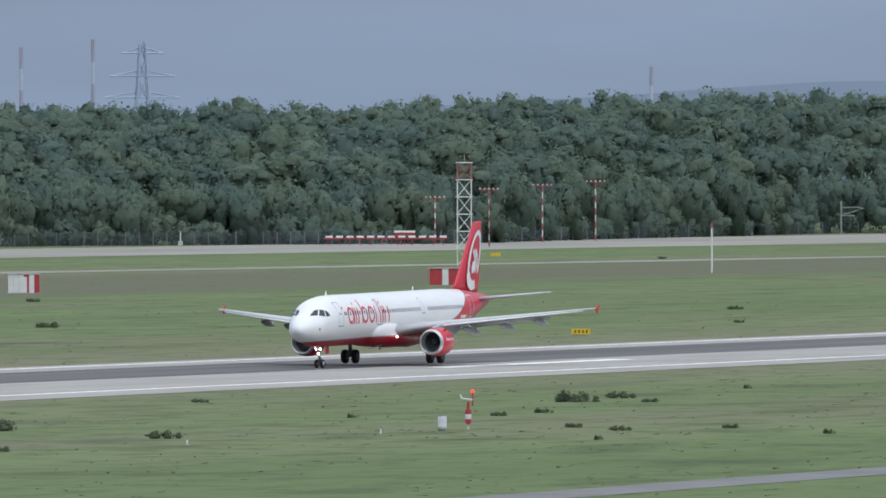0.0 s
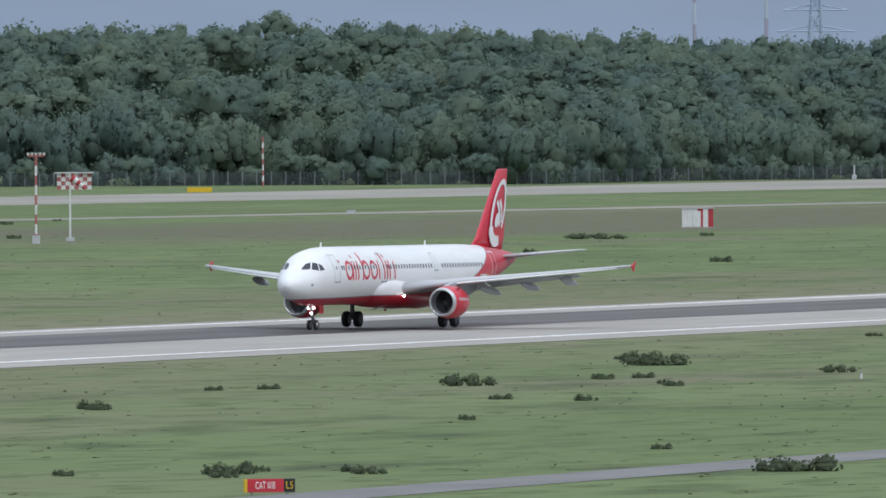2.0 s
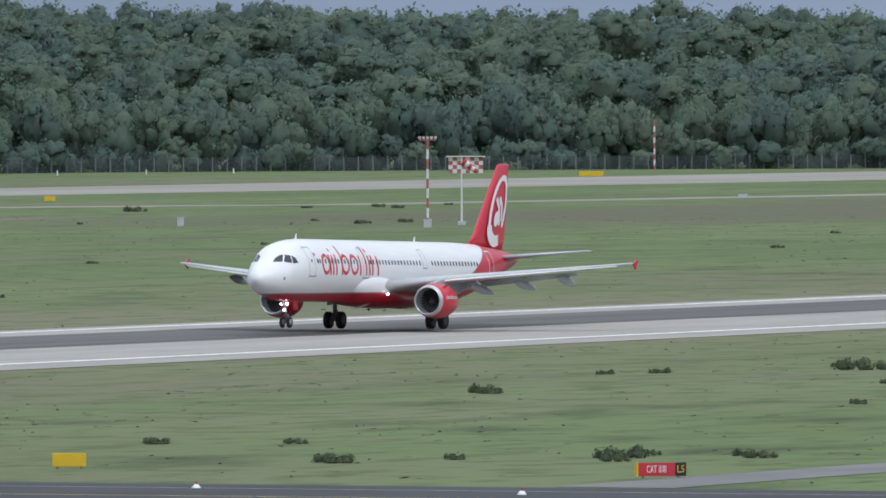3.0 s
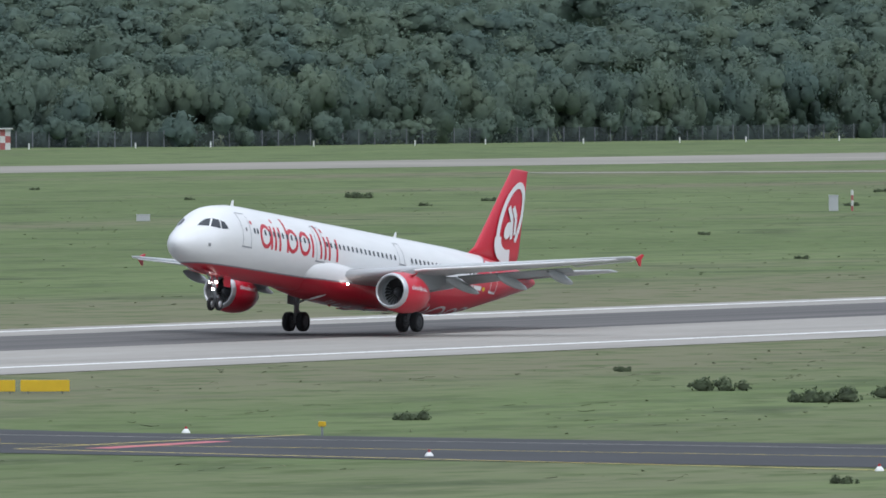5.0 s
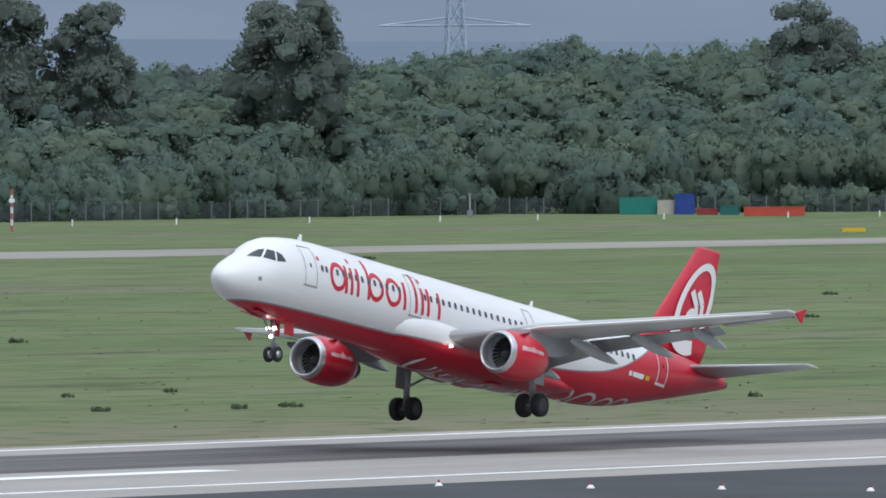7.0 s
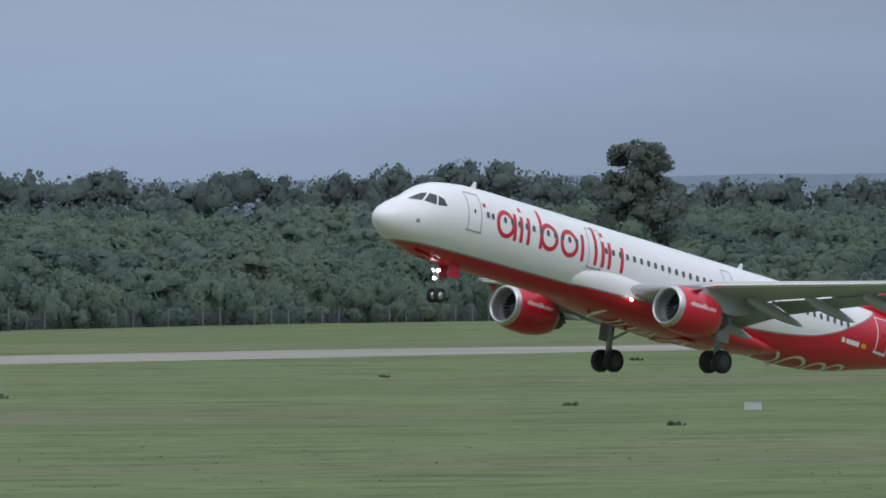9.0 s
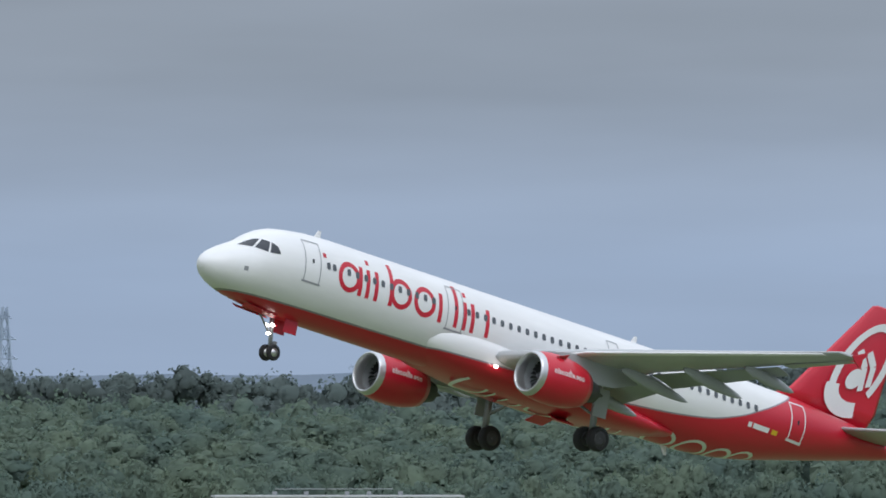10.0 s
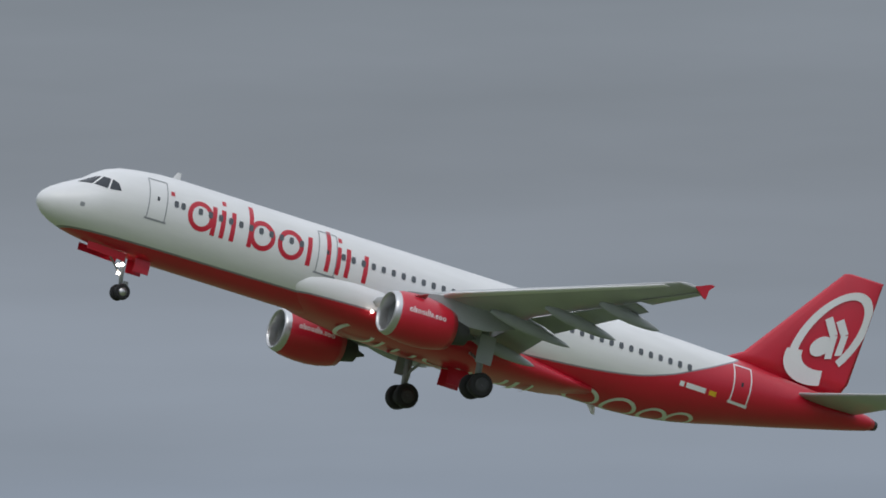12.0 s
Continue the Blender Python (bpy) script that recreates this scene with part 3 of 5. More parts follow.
def patch(cells, put):
    """Faces from four-cornered cells of (s, z), laid on a surface by put(s, z)."""
    bm = bmesh.new()
    for cell in cells:
        bm.faces.new([bm.verts.new(put(*p)) for p in cell])
    bmesh.ops.remove_doubles(bm, verts=bm.verts, dist=0.0005)
    return bm


def ring_cells(cx, cz, rx, rz, w, a0=0, a1=360, n=40):
    out = []
    for i in range(n):
        t0, t1 = (radians(a0 + (a1 - a0) * k / n) for k in (i, i + 1))
        out.append([(cx + (rx - d) * math.cos(t), cz + (rz - d) * math.sin(t)) for t, d in ((t0, 0), (t1, 0), (t1, w), (t0, w))])
    return out


def bar_cells(x0, z0, x1, z1, w, n=8):
    out = []
    d = Vector((x1 - x0, z1 - z0))
    k = Vector((-d.y, d.x)).normalized() * w / 2
    for i in range(n):
        p, q = (Vector((x0, z0)) + d * t / n for t in (i, i + 1))
        out.append([tuple(p + k), tuple(q + k), tuple(q - k), tuple(p - k)])
    return out


def airfoil(le, chord, y, z, thick, droop=0.0, n=9):
    """A closed wing section at span y: leading edge at le (aft of the nose)."""
    xs = [(1 - math.cos(math.pi * i / n)) / 2 for i in range(n + 1)]

    def half(x):
        return 5 * thick * chord * (0.2969 * math.sqrt(x) - 0.126 * x - 0.3516 * x * x + 0.2843 * x ** 3 - 0.1036 * x ** 4)
    up = [(le + x * chord - GEAR_S, y, z + half(x) * 1.15 - droop * x * x) for x in xs]
    lo = [(le + x * chord - GEAR_S, y, z - half(x) * 0.85 - droop * x * x) for x in xs[-2:0:-1]]
    return up + lo


def flat_loft(stations, smooth=True):
    return loft([airfoil(*s) for s in stations])


def build_airliner():
    plane = empty("airliner", pose(0, 0, 0), "white and red twin-engined passenger airliner taking off, landing gear down", "airliner")
    # fuselage
    ss = sorted({r[0] for r in STATIONS} | {0.02, 0.12, 0.33, 0.75, 1.3} | set(np.arange(8, 44, 1.5).tolist()))
    secs = []
    for s in ss:
        top, bot, half = station(s)
        c, hh = (top + bot) / 2, (top - bot) / 2
        secs.append([(s - GEAR_S, half * math.cos(2 * math.pi * i / 56), c + hh * math.sin(2 * math.pi * i / 56)) for i in range(56)])
    fus = part("fuselage", loft(secs), LIVERY, plane, "white upper fuselage over a red belly", True)
    part("exhaust_cone", lathe([(0.0, 0.27), (0.22, 0.2), (0.23, 0.14), (0.05, 0.1)]), DARKGREY, fus, "dark tail exhaust", True, pose(44.44 - GEAR_S, 0, 4.88))
    # wing-root fairing
    fair = []
    for s, w, zt, zb in ((12.8, 1.6, 3.4, 2.4), (13.5, 1.93, 3.75, 2.0), (14.4, 2.07, 3.95, 1.75), (15.6, 2.18, 4.0, 1.6), (17, 2.28, 3.9, 1.48), (20, 2.4, 3.5, 1.38), (23.5, 2.3, 3.2, 1.4), (25.5, 2.05, 2.9, 1.5), (27.5, 1.8, 2.6, 1.7), (29, 1.4, 2.4, 1.95)):
        c, hh = (zt + zb) / 2, (zt - zb) / 2
        fair.append([(s - GEAR_S, w * math.copysign(abs(math.cos(2 * math.pi * i / 32)) ** 0.8, math.cos(2 * math.pi * i / 32)), c + hh * math.copysign(abs(math.sin(2 * math.pi * i / 32)) ** 0.8, math.sin(2 * math.pi * i / 32))) for i in range(32)])
    part("belly_fairing", loft(fair), LIVERY, plane, "bulged wing-root fairing, white above and red below", True)
    # titles, drawn as plain rings and bars
    put = lambda s, z: skin(s, z, -1, 0.010)
    put2 = lambda s, z: skin(s, z, 1, 0.010)
    zc = 4.30
    title = [ring_cells(c, zc, 0.68, 0.71, 0.23) for c in (7.35, 10.58, 12.08)]
    title += [bar_cells(c, zc + up, c, zc - 0.71, 0.23) for c, up in ((8.05, 0.66), (8.52, 0.62), (9.05, 0.66), (9.98, 1.24), (13.08, 0.66), (14.08, 1.24), (14.62, 0.62), (15.12, 0.66), (16.06, 0.6))]
    title += [bar_cells(c - 0.1, zc + 0.97, c + 0.1, zc + 0.97, 0.22, 2) for c in (8.55, 14.68)]
    for cells in title:
        part("title_shape", patch(cells, put), RED, plane, "red painted title shape")
        part("title_shape", patch([[(23.2 - q, z) for q, z in c] for c in cells], put2), RED, plane, "red painted title shape")
    # underside title: large pale rings and bars
    shapes = []
    for s, r in ((16.8, 1.0), (21.6, 1.0), (24.0, 1.0), (28.9, 0.9), (30.9, 0.9), (32.7, 0.75), (34.1, 0.75)):
        cells = []
        for i in range(32):
            t0, t1 = (2 * math.pi * j / 32 for j in (i, i + 1))
            cells.append([(s + (r - d) * math.cos(t), 16 + (r - d) * 27 * math.sin(t)) for t, d in ((t0, 0), (t1, 0), (t1, 0.2), (t0, 0.2))])
        shapes.append(cells)
    for s in (18.3, 19.2, 20.2, 25.4, 26.2):
        shapes.append([[(s - 0.1, a), (s + 0.1, a), (s + 0.1, a + 8), (s - 0.1, a + 8)] for a in range(-10, 38, 8)])

    def low(s, a):
        p = belly(s, a, 0.012)
        if 15 < s < 27:
            f = min(1, (s - 14.8) / 1.2, (27.2 - s) / 1.2)
            p.z -= 0.42 * f
            p.y *= 1 + 0.18 * f
        return p
    for cells in shapes:
        part("underside_title_shape", patch(cells, low), WHITE, plane, "pale title shape on the red belly")
    # cabin windows
    bm = patch([[(-0.115, -0.09), (0.115, -0.09), (0.115, 0.09), (-0.115, 0.09)], [(-0.115, 0.09), (0.115, 0.09), (0.075, 0.165), (-0.075, 0.165)], [(-0.075, -0.165), (0.075, -0.165), (0.115, -0.09), (-0.115, -0.09)]], lambda s, z: Vector((s, 0, z)))
    first = part("cabin_window", bm, CABINGLASS, plane)
    share = first.data
    bpy.data.objects.remove(first)
    spots = [6.05, 6.4] + [7.3 + 0.533 * i for i in range(11)] + [14.85 + 0.533 * i for i in range(17)] + [25.5 + 0.533 * i for i in range(16)]
    for s in spots:
        for side in (-1, 1):
            ob = new("cabin_window", share)
            ob.parent = plane
            p = skin(s, 4.5, side, 0.016)
            ob.matrix_basis = Matrix.Translation(p) @ Euler((side * radians(-17) * -1 if side > 0 else radians(-17), 0, 0)).to_matrix().to_4x4()
    # doors: outline and sill
    for s0, s1, z0, z1, m in ((4.68, 5.58, 3.48, 5.42, LINE), (13.55, 14.5, 3.42, 5.44, LINE), (23.9, 24.55, 4.15, 5.4, LINE), (36.0, 36.95, 3.58, 5.4, WHITE)):
        for side in (-1, 1):
            w = 0.05 if m is LINE else 0.07
            c = bar_cells(s0, z0, s0, z1, w) + bar_cells(s1, z0, s1, z1, w) + bar_cells(s0, z1, s1, z1, w) + bar_cells(s0 - 0.1, z0, s1 + 0.1, z0, w * 1.8)
            d = part("cabin_door", patch(c, lambda s, z: skin(s, z, side, 0.014)), m, plane, "outlined cabin door")
            if z0 < 4:
                c = bar_cells((s0 + s1) / 2 - 0.06, zc + 0.2, (s0 + s1) / 2 + 0.06, zc + 0.2, 0.2, 2)
                part("door_window", patch(c, lambda s, z: skin(s, z, side, 0.016)), GLASS, d)
    # registration as a plain bar, flag, small marks
    part("registration", patch(bar_cells(33.15, 3.66, 33.4, 3.66, 0.24) + bar_cells(33.5, 3.66, 34.6, 3.66, 0.24), lambda s, z: skin(s, z, -1, 0.012)), WHITE, plane, "pale painted bar in place of the registration")
    part("flag_mark", patch(bar_cells(34.8, 3.66, 35.2, 3.66, 0.22, 2), lambda s, z: skin(s, z, -1, 0.012)), SIGNYELLOW, plane, "small flag mark")
    part("static_port", patch(bar_cells(1.58, 3.3, 1.78, 3.3, 0.2, 2), lambda s, z: skin(s, z, -1, 0.01)), STEEL, plane, "small grey sensor plate")
    part("small_mark", patch(bar_cells(5.75, 4.95, 5.95, 4.95, 0.2, 2), lambda s, z: skin(s, z, -1, 0.01)), SIGNRED, plane)
    # cockpit windows, three a side
    for side in (-1, 1):
        for quad in (((1.52, 4.40), (2.05, 4.42), (2.50, 4.90), (2.28, 4.84)), ((2.12, 4.41), (2.66, 4.32), (2.86, 4.84), (2.58, 4.90)), ((2.75, 4.31), (3.30, 4.36), (3.18, 4.70), (2.92, 4.84))):
            cells, n = [], 4
            q = [Vector(p) for p in quad]
            for i in range(n):
                for j in range(n):
                    cells.append([tuple((q[0] * (1 - u) + q[1] * u) * (1 - v) + (q[3] * (1 - u) + q[2] * u) * v) for u, v in ((i / n, j / n), ((i + 1) / n, j / n), ((i + 1) / n, (j + 1) / n), (i / n, (j + 1) / n))])
            part("cockpit_window", patch(cells, lambda s, z: pane_point(s, z, side)), GLASS, plane, "dark cockpit pane")
    # wings
    legs, wings = [], []
    for side in (-1, 1):
        st = [(16.3, 6.7, side * 1.6, 2.75, 0.15), (18.75, 4.15, side * 6.4, 3.42, 0.118), (21.75, 2.9, side * 11.5, 3.92, 0.11), (24.75, 1.55, side * 16.7, 4.45, 0.10)]
        wing = part("wing", flat_loft(st), LIGHTGREY, plane, "pale grey swept wing", True)
        wings.append(wing)
        # slat along the leading edge
        sl = [(15.95 + 1.5, 0.9, side * 2.6, 2.78, 0.2), (18.45, 0.75, side * 6.4, 3.30, 0.2), (24.3, 0.42, side * 16.0, 4.28, 0.2)]
        part("slat", flat_loft(sl), WHITE, wing, "extended leading-edge slat", True)
        for a, b in (((22.65, 1.55, side * 2.2, 2.62, 0.1, 0.42), (22.65, 1.35, side * 6.3, 3.22, 0.1, 0.36)), ((22.65, 1.35, side * 6.5, 3.25, 0.1, 0.36), (24.6, 0.85, side * 12.8, 3.85, 0.1, 0.2))):
            part("flap", flat_loft((a, b)), GREYPAINT, wing, "lowered trailing-edge flap", True)
        part("aileron", flat_loft(((24.7, 0.75, side * 13.0, 3.98, 0.07), (25.95, 0.42, side * 16.2, 4.34, 0.07))), LIGHTGREY, wing, "", True)
        for y, le, ln, z in ((6.9, 20.4, 4.4, 2.95), (9.6, 21.8, 3.9, 3.2), (12.2, 23.2, 3.3, 3.5), (3.4, 21.3, 3.6, 2.35)):
            prof = [(ln * t, 0.24 * math.sin(math.pi * min(1, max(0.02, t)) ** 0.8) ** 0.6) for t in (0.0, 0.06, 0.18, 0.35, 0.5, 0.65, 0.8, 0.92, 1.0)]
            part("flap_track_fairing", lathe(prof, 14), GREYPAINT, wing, "grey canoe-shaped flap fairing", True, pose(le - GEAR_S, side * y, z, 0, 7, 0) @ Matrix.Diagonal((1, 0.75, 1.25, 1)))
        fence = [(25.55, 4.46), (26.3, 4.76), (26.52, 4.74), (26.25, 4.45), (26.2, 4.04), (26.06, 4.05)]
        bm = bmesh.new()
        lo, hi = ([bm.verts.new((s - GEAR_S, side * (16.7 + o + 0.06 * (z - 4.45)), z)) for s, z in fence] for o in (0, 0.07))
        bm.faces.new(lo)
        bm.faces.new(hi[::-1])
        for i in range(6):
            j = (i + 1) % 6
            bm.faces.new((lo[i], lo[j], hi[j], hi[i]))
        bmesh.ops.recalc_face_normals(bm, faces=bm.faces)
        part("wingtip_fence", bm, RED, wing, "red wingtip fence")
        # engine
        ey, ez, es = side * 5.72, 1.90, 15.75
        cowl = [(0.10, 0.93), (0.25, 1.03), (0.6, 1.13), (1.2, 1.19), (1.9, 1.19), (2.5, 1.12), (3.0, 1.0), (3.35, 0.88), (3.3, 0.83), (2.6, 0.8)]
        eng = part("engine", lathe(cowl, 40), RED, plane, "red turbofan nacelle under the wing", True, pose(es - GEAR_S, ey, ez))
        part("intake_lip", lathe([(0.55, 0.82), (0.2, 0.84), (0.05, 0.87), (0.0, 0.92), (0.06, 0.98), (0.20, 1.03), (0.32, 1.062)], 40), SILVER, eng, "bare metal intake lip", True)
        part("intake_duct", lathe([(0.5, 0.825), (0.95, 0.85), (1.1, 0.86), (1.12, 0.3)], 40), GREYPAINT, eng, "grey intake duct", True)
        bm = bmesh.new()
        for i in range(24):
            a = 2 * math.pi * i / 24
            r0, r1 = Vector((1.0, 0.28 * math.cos(a), 0.28 * math.sin(a))), Vector((0.98, 0.84 * math.cos(a), 0.84 * math.sin(a)))
            k = Vector((0.08, -math.sin(a) * 0.08, math.cos(a) * 0.08))
            bm.faces.new([bm.verts.new(p) for p in (r0 - k * 0.5, r1 - k, r1 + k, r0 + k * 0.5)])
        part("fan", bm, BLACK, eng, "dark fan blades")
        part("spinner", lathe([(0.55, 0.01), (0.62, 0.1), (0.8, 0.2), (1.05, 0.29)], 20), DARKGREY, eng, "", True)
        part("core_nozzle", lathe([(2.6, 0.72), (3.3, 0.66), (4.2, 0.46), (4.25, 0.40), (3.9, 0.36), (4.75, 0.05)], 28), DARKGREY, eng, "dark exhaust nozzle", True)
        pyl = [[(es + s - GEAR_S, ey + w, z) for w, z in ((-0.18, z0), (0.18, z0), (0.16, z1), (-0.16, z1))] for s, z0, z1 in ((0.9, ez + 1.1, ez + 1.2), (2.2, ez + 0.9, ez + 1.42), (3.6, ez + 0.35, ez + 1.6), (5.2, ez + 0.5, ez + 1.5), (6.6, ez + 0.95, ez + 1.45))]
        part("pylon", loft(pyl), GREYPAINT, plane, "grey engine pylon")
        # plain bars for the small nacelle title
        spot = 0.66
        for w, up in ((0.17, 0.2), (0.045, 0.28), (0.06, 0.2), (0.17, 0.2), (0.17, 0.2), (0.06, 0.2), (0.045, 0.32), (0.045, 0.28), (0.12, 0.2), (0.045, 0.05), (0.15, 0.2), (0.17, 0.2), (0.2, 0.2)):
            shape = ring_cells(spot + w / 2, 0.12 + up / 2, w / 2, up / 2, 0.045, 0, 360, 14) if w > 0.1 else bar_cells(spot + w / 2, 0.12, spot + w / 2, 0.12 + up, w, 3)

            def on_cowl(a, z):
                r = float(np.interp(a, [p[0] for p in cowl[:8]], [p[1] for p in cowl[:8]])) + 0.012
                return Vector((a, -math.sqrt(max(0.01, r * r - z * z)), z))
            part("title_shape", patch(shape, on_cowl), WHITE, eng)
            spot += w + 0.04
        part("strake", loft([[(0.9, -0.75, 0.93), (0.9, -0.73, 0.95), (0.9, -0.72, 0.93)], [(1.5, -1.0, 1.15), (1.5, -0.98, 1.17), (1.5, -0.75, 0.93)]]), POLERED, eng)
        # main gear
        leg = part("main_gear_leg", tube((0, side * 3.8, 0.6), (-0.1, side * 3.75, 3.25), 0.15, 0.19, 14), STEEL, plane, "grey main landing gear leg", True)
        legs.append(leg)
        part("side_brace", tube((0, side * 3.75, 1.7), (0.05, side * 2.3, 2.3), 0.07, 0.07, 8), STEEL, leg)
        part("torque_link", box(0.1, 0.42, side * 3.8 - 0.09, side * 3.8 + 0.09, 0.75, 1.25, 0.03), STEEL, leg)
        part("axle", tube((0, side * 3.8 - 0.6, 0.585), (0, side * 3.8 + 0.6, 0.585), 0.09), STEEL, leg)
        part("leg_door", box(-0.5, 0.35, side * 4.16 - 0.03, side * 4.16 + 0.03, 1.6, 2.95, 0.02), GREYPAINT, leg, "pale gear leg door")
        for o in (-0.46, 0.46):
            wh = part("wheel", lathe([(-0.2, 0.36), (-0.215, 0.46), (-0.19, 0.55), (-0.11, 0.585), (0.11, 0.585), (0.19, 0.55), (0.215, 0.46), (0.2, 0.36)], 36, "y"), TYRE, leg, "black main wheel tyre", True, pose(0, side * 3.8 + o, 0.585))
            part("rim", lathe([(-0.17, 0.02), (-0.16, 0.2), (-0.2, 0.36), (0.2, 0.36), (0.16, 0.2), (0.17, 0.02)], 24, "y"), DARKGREY, leg, "grey wheel rim", True, pose(0, side * 3.8 + o, 0.585))
        # tailplane
        part("tailplane", flat_loft(((39.3, 3.8, side * 0.5, 4.95, 0.10), (42.7, 1.35, side * 6.15, 5.5, 0.09))), LIGHTGREY, plane, "pale grey tailplane", True)
    # nose gear
    nose_doors = []
    x0 = 5.07 - GEAR_S
    leg = part("nose_gear_leg", tube((x0, 0, 0.4), (x0 - 0.25, 0, 2.2), 0.09, 0.12, 12), STEEL, plane, "grey nose landing gear leg", True)
    legs.append(leg)
    part("drag_brace", tube((x0 - 0.1, 0, 1.1), (x0 - 1.1, 0, 2.1), 0.05), STEEL, leg)
    part("torque_link", box(x0 + 0.08, x0 + 0.3, -0.07, 0.07, 0.5, 0.95, 0.02), STEEL, leg)
    part("axle", tube((x0, -0.32, 0.38), (x0, 0.32, 0.38), 0.06), STEEL, leg)
    for o in (-0.26, 0.26):
        wh = part("wheel", lathe([(-0.1, 0.2), (-0.11, 0.3), (-0.07, 0.37), (0.0, 0.385), (0.07, 0.37), (0.11, 0.3), (0.1, 0.2)], 28, "y"), TYRE, leg, "black nose wheel tyre", True, pose(x0, o, 0.385))
        part("rim", lathe([(-0.12, 0.02), (-0.1, 0.2), (0.1, 0.2), (0.12, 0.02)], 20, "y"), SILVER, leg, "bright wheel rim", True, pose(x0, o, 0.385))
    for y, z in ((-0.2, 1.62), (0.2, 1.62), (0.0, 1.22)):
        part("landing_light", lathe([(-0.36, 0.005), (-0.36, 0.07), (-0.3, 0.085), (-0.18, 0.05)], 16), LAMP, leg, "lit white lamp", True, pose(x0, y, z))
    for side in (-1, 1):
        part("nose_gear_door", box(x0 + 0.2, x0 + 1.0, side * 0.42 - 0.02, side * 0.42 + 0.02, 1.2, 1.85, 0.015), RED, plane, "red nose gear door")
    for side in (-1, 1):
        nose_doors.append(part("nose_gear_front_door", box(-1.0, 1.0, -0.02, 0.02, -0.36, 0, 0.015), RED, plane, "red forward nose gear door"))
    part("wing_lamp", lathe([(-0.05, 0.005), (-0.05, 0.075), (0.06, 0.07)], 14), LAMP, plane, "lit white lamp", True, pose(16.6 - GEAR_S, -2.45, 2.35))
    part("belly_beacon", lathe([(-0.14, 0.02), (-0.08, 0.1), (0, 0.12)], 12), POLERED, plane, "red anti-collision beacon", True, pose(19.0 - GEAR_S, 0, 1.36, 0, -90, 0))
    # fin with its mark
    fin = [(35.4, 6.9, 0, 5.55, 0.04), (37.0, 5.75, 0, 6.4, 0.09), (41.35, 2.12, 0, 11.45, 0.09), (41.7, 1.8, 0, 11.55, 0.03)]
    secs = [[(x, z - a[3], a[3]) for x, _, z in airfoil(*a)] for a in fin]
    finob = part("fin", loft(secs), RED, plane, "red vertical tail fin with a white oval mark", True)

    def fin_put(side):
        def f(s, z):
            t = (z - 6.4) / 5.05
            le, ch = 37.0 + 4.35 * t, 5.75 - 3.63 * t
            s = min(s, le + ch - 0.03)
            x = min(1, max(0, (s - le) / ch))
            y = 5 * 0.09 * ch * (0.2969 * math.sqrt(x) - 0.126 * x - 0.3516 * x * x + 0.2843 * x ** 3 - 0.1036 * x ** 4) * 1.16
            return Vector((s - GEAR_S, side * (y + 0.02), z))
        return f
    # the oval follows the fin's rake: u across the chord, z up
    lean = lambda cells: [[(41.2 + u + (z - 8.25) * 0.5, z) for u, z in c] for c in cells]
    mark = [lean(ring_cells(0.0, 8.25, 1.62, 2.55, 0.42, -28, 225, 60)), lean(ring_cells(0.3, 7.35, 1.92, 1.62, 0.82, 186, 296, 24)), lean(ring_cells(-0.12, 7.72, 0.5, 0.55, 0.5, 0, 360, 24))]
    for u0, u1, u2, top, foot in ((-0.72, 0.12, 0.62, 9.15, 7.25), (-0.12, 0.62, 0.98, 9.2, 7.55)):
        mark.append(lean(bar_cells(u0, top, u1, (top + foot) / 2 + 0.2, 0.36, 4) + bar_cells(u1, (top + foot) / 2 + 0.2, u2, foot, 0.34, 4)))
    for side in (-1, 1):
        for m in mark:
            part("tail_mark", patch(m, fin_put(side)), WHITE, finob, "white painted tail mark shape")
    # aerials
    for s, top, hgt in ((6.3, 5.92, 0.42), (26.5, 5.92, 0.42)):
        bm = loft([[(s - GEAR_S + a, b, top - 0.05) for a, b in ((0, 0), (0.25, 0.03), (0.5, 0), (0.25, -0.03))], [(s - GEAR_S + a + 0.28, b, top + hgt) for a, b in ((0, 0), (0.1, 0.015), (0.2, 0), (0.1, -0.015))]])
        part("blade_aerial", bm, WHITE, plane, "small white blade aerial")
    bm = loft([[(29.5 - GEAR_S + a, b, 1.85) for a, b in ((0, 0), (0.25, 0.03), (0.5, 0), (0.25, -0.03))], [(29.9 - GEAR_S + a, b, 1.35) for a, b in ((0, 0), (0.1, 0.015), (0.2, 0), (0.1, -0.015))]])
    part("blade_aerial", bm, WHITE, plane, "small white blade aerial")
    # belly doors of the main gear, hung at the keel
    doors = []
    for side in (-1, 1):
        bm = box(-0.55, 0.55, -0.03, 0.03, -0.85, 0, 0.02)
        doors.append(part("belly_gear_door", bm, RED, plane, "red main gear belly door", m=pose(0.6, side * 0.35, 1.42, side * 80, 0, 0)))
    return plane, doors, legs, wings, nose_doors


AIRLINER, BELLY_DOORS, LEGS, WINGS, NOSE_DOORS = build_airliner()


# ---- airfield things. Each stands at (x, y); its front (-y of its own) faces the terrace from which one looks
def facing(x, y, turn=0.0):
    return pose(x, y, 0, 0, 0, math.degrees(math.atan2(y, x)) - 90 + turn)


def banded_pole(parent, x, y, height, r, bands, name="pole_section", base=0.0):
    for i in range(bands):
        z0, z1 = base + height * i / bands, base + height * (i + 1) / bands
        part(name, tube((x, y, z0), (x, y, z1), r, r, 8), MUTEDRED if i % 2 == 0 else POLEWHITE, parent, "red painted section" if i % 2 == 0 else "white painted section")


